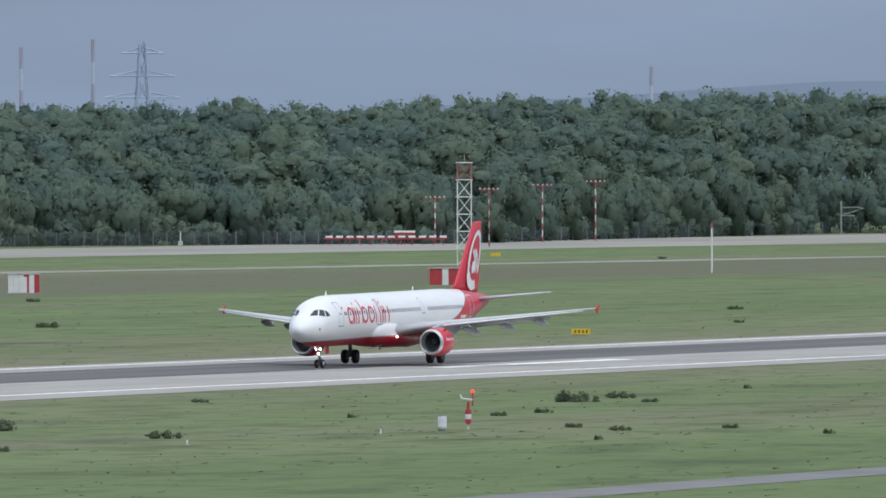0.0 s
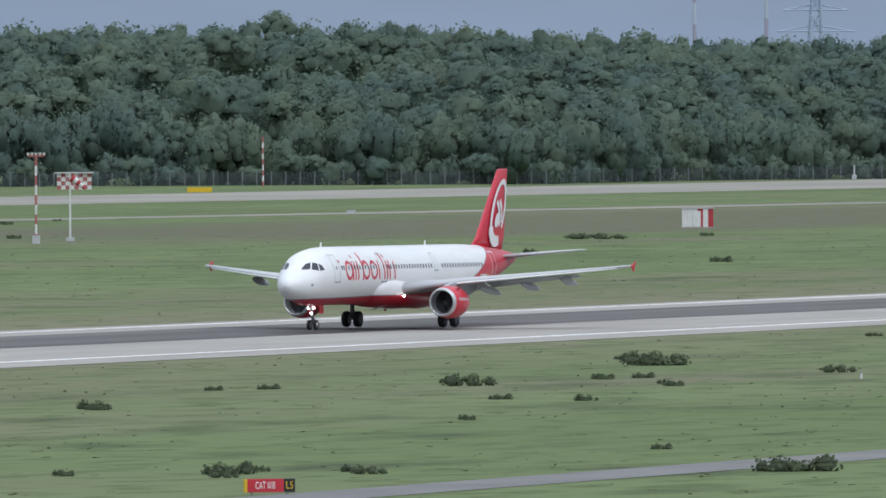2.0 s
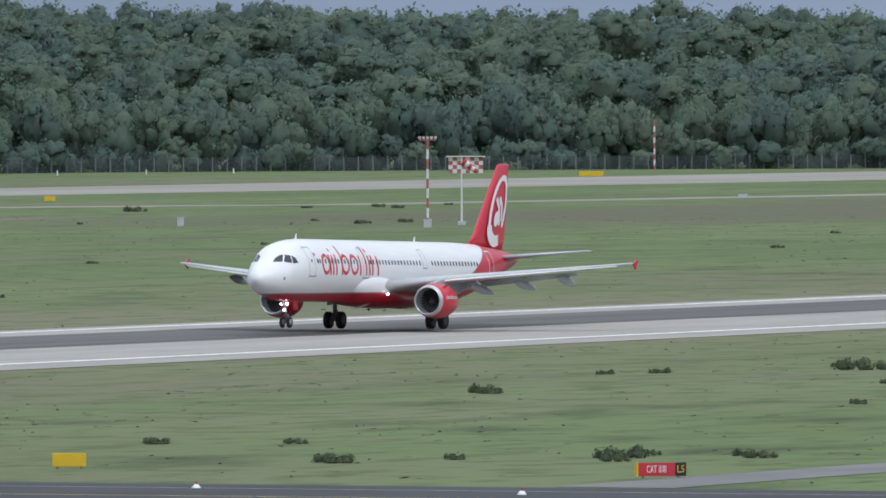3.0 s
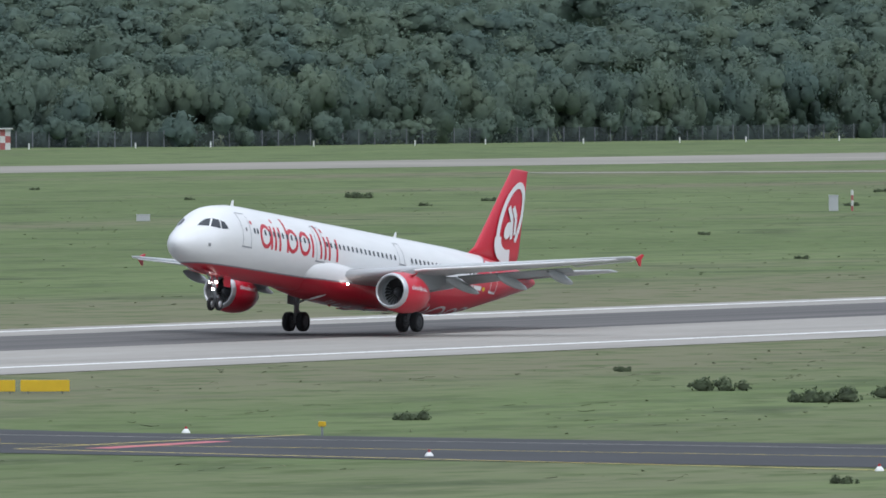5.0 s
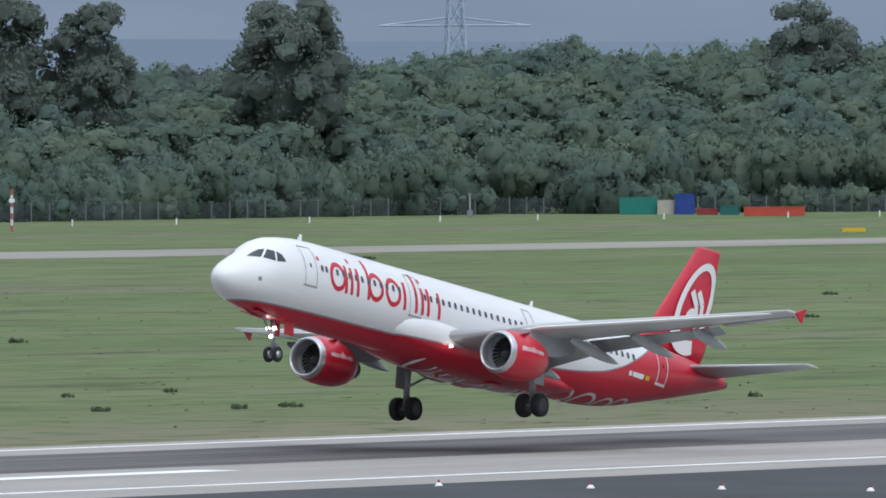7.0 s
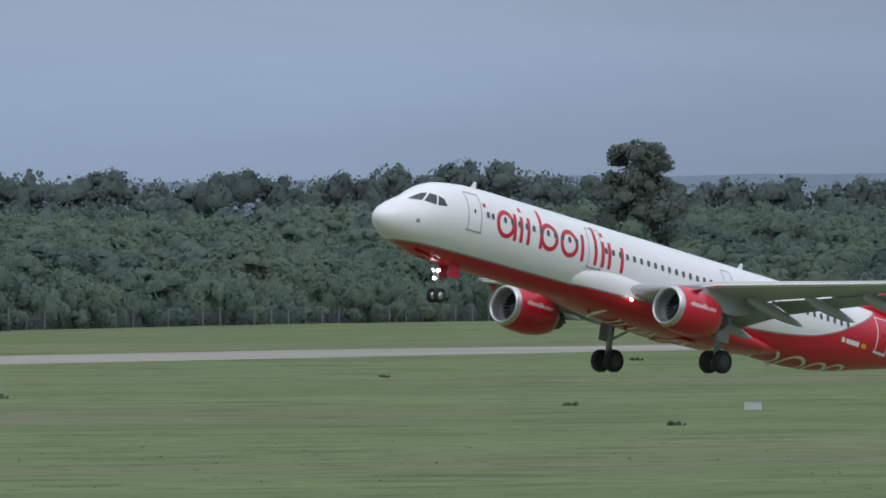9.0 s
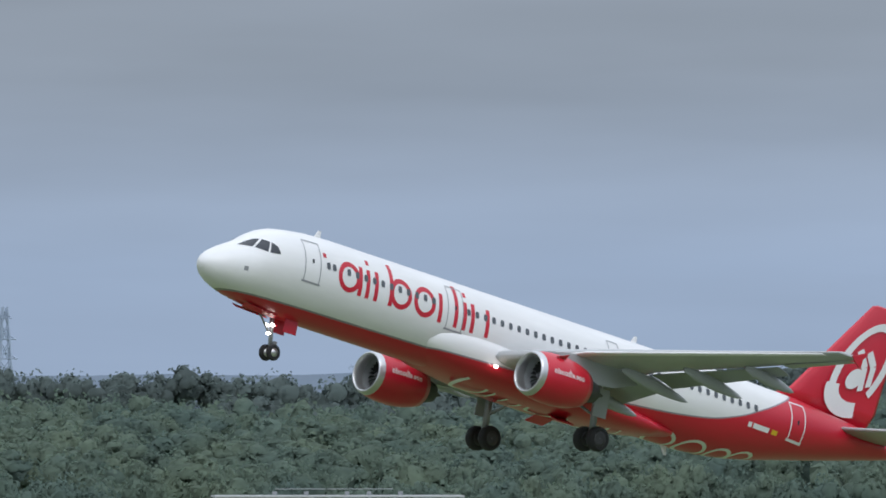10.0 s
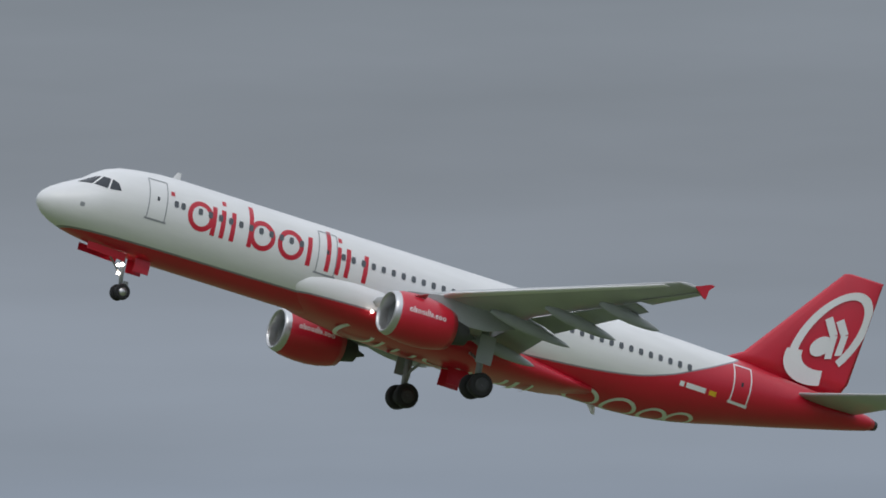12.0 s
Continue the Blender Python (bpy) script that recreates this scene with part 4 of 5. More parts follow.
def lattice_mast(x, y):
    m = empty("lattice_mast", facing(x, y), "red and white steel lattice mast beside an equipment shelter", "mast")
    w, hgt = 1.15, 17.2
    for i in range(6):
        z0, z1 = hgt * i / 6, hgt * (i + 1) / 6
        col = MUTEDRED if i == 5 else POLEWHITE
        bm = bmesh.new()
        c = [(-w, -w), (w, -w), (w, w), (-w, w)]
        for k in range(4):
            a, b = c[k], c[(k + 1) % 4]
            add_tube(bm, (*a, z0), (*a, z1), 0.11, n=6)
            add_tube(bm, (*a, z0), (*b, z1), 0.07, n=5)
            add_tube(bm, (*b, z0), (*a, z1), 0.07, n=5)
        part("lattice_section", bm, col, m)
        part("platform", box(-w - 0.25, w + 0.25, -w - 0.25, w + 0.25, z1 - 0.12, z1 + 0.05), POLEWHITE, m)
    part("lightning_rod", tube((0, 0, hgt), (0, 0, hgt + 1.2), 0.06), GALV, m)
    part("obstruction_lamp", tube((0, 0, hgt + 1.2), (0, 0, hgt + 1.45), 0.14, 0.1), POLERED, m)


def shelter(x, y, w, hgt, stripes):
    s = empty("equipment_shelter", facing(x, y), "white equipment cabin with red vertical panels on the grass", "shelter", "equipment shelters")
    part("base", box(-w / 2 - 0.15, w / 2 + 0.15, -1.3, 1.3, 0, 0.12), CONCRETE, s)
    n = len(stripes)
    for i, k in enumerate(stripes):
        x0, x1 = -w / 2 + w * i / n, -w / 2 + w * (i + 1) / n
        part("wall_panel", box(x0 + 0.01, x1 - 0.01, -1.15, 1.15, 0.12, hgt - 0.1, 0.02), POLERED if k == "r" else POLEWHITE, s, "red painted panel" if k == "r" else "white painted panel")
    part("roof", box(-w / 2 - 0.08, w / 2 + 0.08, -1.25, 1.25, hgt - 0.1, hgt, 0.02), LIGHTGREY, s)
    part("door", box(-0.4, 0.4, -1.19, -1.15, 0.15, hgt - 0.4, 0.01), POLEWHITE, s, "plain white door")


def approach_mast(x, y, width, hgt):
    m = empty("approach_light_mast", facing(x, y), "slender red and white banded approach light mast with a crossbar", "light mast", "approach light masts")
    banded_pole(m, 0, 0, hgt, 0.14, 9)
    if width > 1:
        part("crossbar", box(-width / 2, width / 2, -0.08, 0.08, hgt - 0.1, hgt + 0.08), MUTEDRED, m)
        for k in (-1, -0.5, 0, 0.5, 1):
            part("lamp", tube((k * width * 0.47, 0, hgt + 0.08), (k * width * 0.47, 0, hgt + 0.4), 0.12, 0.2, 8), POLEWHITE, m)


def approach_bar(x, y, length, hgt, n):
    m = empty("approach_light_bar", facing(x, y), "long row of white approach lights on a low red frame", "light bar")
    part("rail", box(-length / 2, length / 2, -0.06, 0.06, hgt * 0.62, hgt * 0.75), POLERED, m)
    for i in range(n):
        k = -length / 2 + length * (i + 0.5) / n
        part("post", tube((k, 0, 0), (k, 0, hgt * 0.7), 0.06, n=6), POLERED, m)
        part("lamp", box(k - 0.75, k + 0.75, -0.2, 0.2, hgt * 0.75, hgt * 0.75 + 0.42, 0.05), SIGNWHITE, m, "white lamp housing")


def catenary_mast(x, y, width, hgt):
    m = empty("catenary_mast", facing(x, y), "grey railway catenary mast with a slanted arm", "railway mast", "catenary masts")
    part("post", box(-0.22, 0.22, -0.22, 0.22, 0, hgt), GALV, m)
    for a, b in (((0, 0, hgt * 0.55), (width, 0, hgt * 0.78)), ((0, 0, hgt * 0.8), (width * 0.9, 0, hgt * 0.8)), ((0, 0, hgt * 0.55), (width * 0.6, 0, hgt * 0.55))):
        part("arm", tube(a, b, 0.11, n=6), GALV, m)


def taxi_sign(x, y, width, hgt, style="yellow", words=("", ""), bars=0):
    kind = {"yellow": "yellow airfield guidance sign on short legs", "red": "red airfield holding sign with a yellow end"}[style]
    s = empty("airfield_sign", facing(x, y, 12 if style == "red" else 0), kind, "airfield sign", "airfield signs")
    for k in (-0.35, 0.35):
        part("leg", tube((k * width, 0, 0), (k * width, 0, 0.12), 0.04, n=6), GALV, s)
    if style == "yellow":
        part("panel", box(-width / 2, width / 2, -0.12, 0.12, 0.1, hgt, 0.02), SIGNYELLOW, s)
        for i in range(bars):
            k = -width / 2 + width * (i + 1) / (bars + 1)
            part("dark_bar", box(k - 0.07, k + 0.07, -0.128, -0.12, 0.1 + hgt * 0.25, hgt * 0.8), SIGNBLACK, s)
        return
    cut = width * 0.22
    part("end_panel", box(-width / 2, -width / 2 + 0.1, -0.25, 0.12, 0.1, hgt, 0.01), SIGNYELLOW, s, "yellow sign end")
    left, right = (-width / 2 + 0.1, width / 2 - cut) if words[1] else (-width / 2 + cut + 0.1, width / 2)
    part("red_panel", box(left, right, -0.12, 0.12, 0.1, hgt, 0.01), SIGNRED, s, "red sign face")
    a, b = (right, width / 2) if words[1] else (-width / 2 + 0.1, left)
    part("black_panel", box(a, b, -0.12, 0.12, 0.1, hgt, 0.01), SIGNBLACK, s, "black sign face")

    def letters(text, x0, x1, material):
        cu = bpy.data.curves.new("lettering", "FONT")
        cu.body, cu.size, cu.align_x, cu.align_y = text, hgt * 0.66, "CENTER", "CENTER"
        cu.extrude = 0.004
        cu.materials.append(material)
        ob = new("lettering", cu)
        ob.parent = s
        wide = 0.42 * hgt * len(text)
        ob.matrix_basis = pose((x0 + x1) / 2, -0.128, 0.1 + (hgt - 0.1) * 0.5, 90, 0, 0) @ Matrix.Diagonal((min(1.0, (x1 - x0) * 0.9 / wide), 1, 1, 1))
    if words[0]:
        letters(words[0], left, right, SIGNWHITE)
    else:
        for i in range(4):
            k = left + (right - left) * (i + 1) / 5
            part("pale_bar", box(k - 0.05, k + 0.05, -0.128, -0.12, 0.1 + hgt * 0.2, hgt * 0.8), SIGNWHITE, s)
    if words[1]:
        letters(words[1], a, b, SIGNYELLOW)


def chequered_hut(x, y, width, hgt, depth, nx, nz, turn=0.0, name="chequered_hut", label="small red and white chequered airfield hut with an overhanging flat roof", windows=(), pattern=(), eave=0.4):
    s = empty(name, facing(x, y, turn), label, "hut")
    part("core", box(-width / 2 + 0.05, width / 2 - 0.05, 0.05, depth - 0.05, 0, hgt - 0.1), WALLGREY, s)
    cw, ch = width / nx, (hgt - 0.25) / nz
    meshes = {}
    for k, mtl in ((0, MUTEDRED), (1, POLEWHITE), (2, GREYPAINT)):
        bm = box(0.01, cw - 0.01, -0.03, 0.04, 0.01, ch - 0.01)
        me = bpy.data.meshes.new("wall_panel")
        bm.to_mesh(me)
        bm.free()
        me.materials.append(mtl)
        meshes[k] = me
    for i in range(nx):
        for j in range(nz):
            shade = "RWGD".index(pattern[nz - 1 - j][i]) if pattern else (i + j) % 2
            if (i, j) in windows or shade == 3:
                part("window", box(-width / 2 + i * cw + 0.08, -width / 2 + (i + 1) * cw - 0.08, 0.0, 0.045, j * ch + 0.05, (j + 1) * ch - 0.05), GLASS, s, "dark window")
                continue
            ob = new("wall_panel", meshes[shade])
            ob.parent = s
            ob.matrix_basis = pose(-width / 2 + i * cw, 0, j * ch)
    part("roof", box(-width / 2 - eave, width / 2 + eave, -0.5, depth + 0.3, hgt - 0.25, hgt, 0.03), ROOFDARK, s, "flat dark roof")
    part("fascia", box(-width / 2 - eave - 0.02, width / 2 + eave + 0.02, -0.54, -0.5, hgt - 0.27, hgt - 0.06), POLEWHITE, s, "pale roof edge")


def simple_box_thing(name, label, category, x, y, w, hgt, d, material, lid=None, group=""):
    s = empty(name, facing(x, y), label, category, group)
    part("body", box(-w / 2, w / 2, -d / 2, d / 2, 0, hgt * 0.93, 0.02), material, s)
    part("lid", box(-w / 2 - 0.03, w / 2 + 0.03, -d / 2 - 0.03, d / 2 + 0.03, hgt * 0.93, hgt, 0.01), lid or LIGHTGREY, s)
    return s


def container(x, y, w, hgt, colour, label):
    m = mat("container_paint", colour, 0.6, vary=0.12, scale=1.0, fine=0.06)
    s = empty("shipping_container", facing(x, y), label, "container", "containers by the fence")
    part("body", box(-w / 2 + 0.08, w / 2 - 0.08, 0.08, 2.3, 0.12, hgt - 0.1), m, s)
    n = max(4, int(w / 0.5))
    for i in range(n):
        k = -w / 2 + 0.12 + (w - 0.24) * (i + 0.5) / n
        part("wall_rib", box(k - 0.1, k + 0.1, 0.03, 0.08, 0.18, hgt - 0.16), m, s)
    for z0, z1 in ((0.02, 0.18), (hgt - 0.14, hgt)):
        part("rail", box(-w / 2, w / 2, 0, 2.4, z0, z1, 0.02), m, s)


def pylon(x, y, hgt, arm, tone):
    s = empty("power_pylon", facing(x, y, 12), "steel lattice power pylon with crossarms, far off, haze in its colour", "pylon", "power pylons")
    bm = bmesh.new()
    w0 = hgt * 0.075

    def corner(k, z):
        w = w0 * (1 - 0.82 * z / hgt)
        return Vector((((-1, 1, 1, -1)[k]) * w, ((-1, -1, 1, 1)[k]) * w, z))
    n = 9
    for i in range(n):
        z0, z1 = hgt * i / n, hgt * (i + 1) / n
        for k in range(4):
            j = (k + 1) % 4
            add_tube(bm, corner(k, z0), corner(k, z1), 0.26, n=4)
            add_tube(bm, corner(k, z0), corner(j, z1), 0.15, n=4)
            add_tube(bm, corner(j, z0), corner(k, z1), 0.15, n=4)
    part("tower", bm, tone, s)
    for f, l in ((0.68, 1.0), (0.80, 0.85), (0.93, 0.55)):
        bm = bmesh.new()
        for sgn in (-1, 1):
            add_tube(bm, (0, -0.8, hgt * f), (sgn * arm / 2 * l, 0, hgt * f), 0.22, n=4)
            add_tube(bm, (0, 0.8, hgt * f + 2), (sgn * arm / 2 * l, 0, hgt * f), 0.2, n=4)
        part("crossarm", bm, tone, s)


def fence():
    """Posts, rails and a see-through mesh along the edge of the woods, too many to pick apart."""
    mesh_mat = bpy.data.materials.new("chain_link")
    mesh_mat.use_nodes = True
    nt = mesh_mat.node_tree
    mixs, tr, df = nt.nodes.new("ShaderNodeMixShader"), nt.nodes.new("ShaderNodeBsdfTransparent"), nt.nodes.new("ShaderNodeBsdfDiffuse")
    df.inputs["Color"].default_value = (0.115, 0.135, 0.145, 1)
    mixs.inputs[0].default_value = 0.34
    nt.links.new(tr.outputs[0], mixs.inputs[1])
    nt.links.new(df.outputs[0], mixs.inputs[2])
    nt.links.new(mixs.outputs[0], nt.nodes["Material Output"].inputs["Surface"])
    posts, net = bmesh.new(), bmesh.new()
    b, last = 17.0, None
    while b < 61:
        dist = along(BASE, b) + 3
        hgt = 2.9
        a = radians(b)
        p = Vector((dist * math.cos(a), dist * math.sin(a), 0))
        d = 0.09
        vs = [posts.verts.new(p + Vector((i * d, j * d, k))) for k in (0, hgt) for i, j in ((-1, -1), (1, -1), (1, 1), (-1, 1))]
        for i in range(4):
            j = (i + 1) % 4
            posts.faces.new((vs[i], vs[j], vs[4 + j], vs[4 + i]))
        posts.faces.new(vs[4:])
        if last:
            net.faces.new([net.verts.new(q) for q in (last, p, p + Vector((0, 0, hgt - 0.2)), last + Vector((0, 0, hgt - 0.2)))])
        last = p
        b += math.degrees(2.9 / dist)
    f = tagged(part("fence_posts", posts, mat("fence_steel", (0.19, 0.21, 0.22), 0.7, vary=0.15)), "grey steel perimeter fence posts along the woods", "fence", kind="stuff")
    tagged(part("fence_mesh", net, mesh_mat), "see-through chain-link fence before the woods", "fence", kind="stuff")


def single_tree(x, y, hgt, width, seed):
    rng = np.random.default_rng(seed)
    t = empty("tree", pose(x, y, 0), "tall dark deciduous tree with an uneven open crown", "tree", "tall trees")
    bm = bmesh.new()
    add_tube(bm, (0, 0, 0), (0.2, 0, hgt * 0.6), 0.55, 0.25, 8)
    for i in range(7):
        a, z = rng.uniform(0, 6.28), hgt * rng.uniform(0.3, 0.6)
        add_tube(bm, (0, 0, z), (math.cos(a) * width * 0.33, math.sin(a) * width * 0.33, z + hgt * 0.2), 0.22, 0.08, 6)
    part("trunk", bm, BARK, t, "brown trunk and limbs")
    lobes = [(np.array([0, 0, hgt * 0.58]), np.array([width * 0.3, width * 0.3, hgt * 0.27]))]
    for i in range(64):
        a, f = rng.uniform(0, 6.28), rng.uniform(0.22, 0.93)
        w = width * 0.42 * math.sqrt(max(0.1, 1 - ((f - 0.56) / 0.42) ** 2)) * rng.uniform(0.55, 1.0)
        r = width * rng.uniform(0.07, 0.14)
        lobes.append((np.array([math.cos(a) * w, math.sin(a) * w, hgt * f]), np.array([r, r, r * rng.uniform(0.7, 1.1)])))
    v = leaf_cloud(rng, lobes, 11000, 0.25, 0.5)
    cv, cf = core_of(lobes, 0.8, rng, 0.12)
    ob = arrays("crown", cv.tolist() + v.tolist(), cf + (np.arange(len(v)).reshape(-1, 4) + len(cv)).tolist(), LEAFDARK, True)
    out = np.concatenate([cv, v]) - np.array([0, 0, hgt * 0.42])
    ob.data.normals_split_custom_set_from_vertices(out / np.linalg.norm(out, axis=1)[:, None])
    ob.parent = t


def weeds():
    """Low clumps of weeds in the grass: three kinds, copied."""
    rng = np.random.default_rng(3)
    kinds = []
    for k in range(4):
        lobes = [(np.array([rng.uniform(-0.75, 0.75), rng.uniform(-0.3, 0.3), rng.uniform(0.05, 0.16)]), np.array([rng.uniform(0.15, 0.35), rng.uniform(0.15, 0.3), rng.uniform(0.1, 0.24)])) for i in range(9)]
        v = leaf_cloud(rng, lobes, 420, 0.035, 0.7)
        v[:, 2] = np.maximum(v[:, 2], 0.0)
        cv, cf = core_of(lobes, 0.75)
        cv[:, 2] = np.maximum(cv[:, 2], 0.0)
        v = np.concatenate([cv, v])
        ob = arrays("weed_clump", v.tolist(), cf + (np.arange(len(v) - len(cv)).reshape(-1, 4) + len(cv)).tolist(), WEED, True)
        out = v * (0.35, 0.5, 0.6) + (0, 0, 0.3)
        ob.data.normals_split_custom_set_from_vertices(out / np.linalg.norm(out, axis=1)[:, None])
        tagged(ob, "low dark green clump of weeds in the grass", "weeds", "weed clumps")
        kinds.append(ob)
    near = ((748, 304, 5.0), (757, 308, 4.7), (536, 211, 4.6), (543, 280, 4.0), (852, 301, 3.6), (692, 293, 3.6), (559, 294, 3.3), (514, 300, 3.1), (551, 280, 3.0), (525, 234, 2.8), (867, 303, 2.4), (731, 285, 2.4), (514, 243, 2.2), (635, 291, 2.2), (508, 283, 2.0), (527, 228, 1.8), (633, 290, 1.8), (710, 292, 1.7), (714, 291, 1.7), (761, 266, 1.6), (681, 301, 1.6), (694, 281, 1.6), (661, 278, 1.6), (659, 272, 1.6), (539, 264, 1.6), (814, 290, 1.5), (530, 230, 1.5), (516, 244, 1.5), (520, 232, 1.5), (853, 296, 1.4), (769, 272, 1.4), (843, 326, 1.4))
    runway_side = ((1433, 590, 8.2), (1168, 438, 4.9), (586, 590, 4.4), (1231, 493, 2.9), (593, 589, 2.9), (679, 433, 2.8), (721, 574, 1.8), (595, 587, 1.8), (1211, 522, 1.7), (644, 397, 1.7), (746, 590, 1.7), (746, 582, 1.7), (588, 439, 1.6), (1332, 567, 1.5), (919, 476, 1.5), (1288, 437, 1.4), (684, 433, 1.4), (690, 435, 1.4), (574, 442, 1.4), (826, 516, 1.3), (583, 439, 1.2), (913, 461, 1.1), (760, 550, 1.1), (623, 431, 1.0), (616, 469, 1.0), (602, 466, 0.9), (548, 433, 0.8), (536, 432, 0.8))
    beyond = ((1033, 1371, 7.6), (1784, 1263, 6.7), (1765, 1110, 6.4), (865, 1085, 4.9), (843, 1084, 4.8), (837, 1051, 4.7), (1280, 720, 3.9), (1554, 764, 3.8), (1276, 796, 3.3), (853, 611, 2.8), (1616, 757, 2.4), (1601, 747, 2.3), (793, 958, 2.2), (1422, 668, 2.1), (1419, 667, 2.1), (931, 1138, 2.1), (2168, 750, 2.0), (1077, 1177, 2.0), (937, 1145, 1.8), (763, 1046, 1.7), (1601, 761, 1.6), (1648, 761, 1.6), (1122, 706, 1.6), (983, 715, 1.6), (935, 1063, 1.6), (1257, 729, 1.5), (811, 986, 1.5), (1604, 762, 1.4), (1448, 687, 1.3), (684, 713, 1.3))
    spots = list(near) + list(runway_side) + list(beyond)
    for i in range(50):
        spots.append((rng.uniform(440, 1150), rng.uniform(150, 335), rng.uniform(0.5, 1.4)))
    for i in range(40):
        spots.append((rng.uniform(420, 1500), rng.uniform(405, 900), rng.uniform(0.8, 2.4)))
    used = set()
    for x, y, w in spots:
        if 452 < x < 545 and y < 345 and not (x > 490 and y < 300) or abs(y - 217) < 5 or abs(y - 371) < 34:
            continue
        i = int(rng.integers(4))
        s = w / 2
        m = pose(x, y, 0, 0, 0, math.degrees(math.atan2(y, x)) - 90 + rng.uniform(-12, 12))
        if i not in used:
            used.add(i)
            kinds[i].matrix_basis = m @ Matrix.Diagonal((s, s, max(0.9, min(2.2, s * 1.25)), 1))
            continue
        ob = new("weed_clump", kinds[i].data)
        ob.matrix_basis = m @ Matrix.Diagonal((s, s, max(0.9, min(2.2, s * 1.25)), 1))
        tagged(ob, "low dark green clump of weeds in the grass", "weeds", "weed clumps")


def grass_tufts():
    rng = np.random.default_rng(11)

    def field(n, x0, x1, y0, y1, hgt, wide):
        x, y = rng.uniform(x0, x1, n), rng.uniform(y0, y1, n)
        keep = ~((x > 452) & (x < 492) & (y < 345)) & (np.abs(y - 217) > 3.2) & ~((y > 338) & (y < 399)) & ~((x > 440) & (x < 545) & (y > 300) & (y < 345))
        dens = np.array([noise.noise((a * 0.03, b * 0.09, 0)) for a, b in zip(x, y)])
        keep &= dens + rng.normal(size=n) * 0.2 > -0.05
        x, y = x[keep], y[keep]
        n = len(x)
        quads = []
        for k in range(2):
            a = rng.uniform(0, np.pi, n)
            w, h = wide * rng.uniform(0.5, 1.5, n), hgt * rng.uniform(0.35, 1.2, n)
            dx, dy = np.cos(a) * w, np.sin(a) * w
            lx, ly = rng.normal(size=n) * 0.3, rng.normal(size=n) * 0.3
            z = np.zeros(n)
            quads.append(np.stack([np.stack([x - dx, y - dy, z], 1), np.stack([x + dx, y + dy, z], 1), np.stack([x + dx * 0.55 + lx, y + dy * 0.55 + ly, h], 1), np.stack([x - dx * 0.7 + lx, y - dy * 0.7 + ly, h * 0.8], 1)], 1))
        return np.concatenate(quads).reshape(-1, 3)
    for args in ((9000, 440, 1150, 120, 341, 0.05, 0.07), (5000, 400, 1500, 398, 760, 0.06, 0.09)):
        v = field(*args)
        ob = arrays("grass_tufts", v.tolist(), np.arange(len(v)).reshape(-1, 4).tolist(), TUFT, True)
        ob.data.normals_split_custom_set_from_vertices(np.tile((0.0, 0.0, 1.0), (len(v), 1)))
        tagged(ob, "uneven tufts of airfield grass", "grass", kind="stuff")


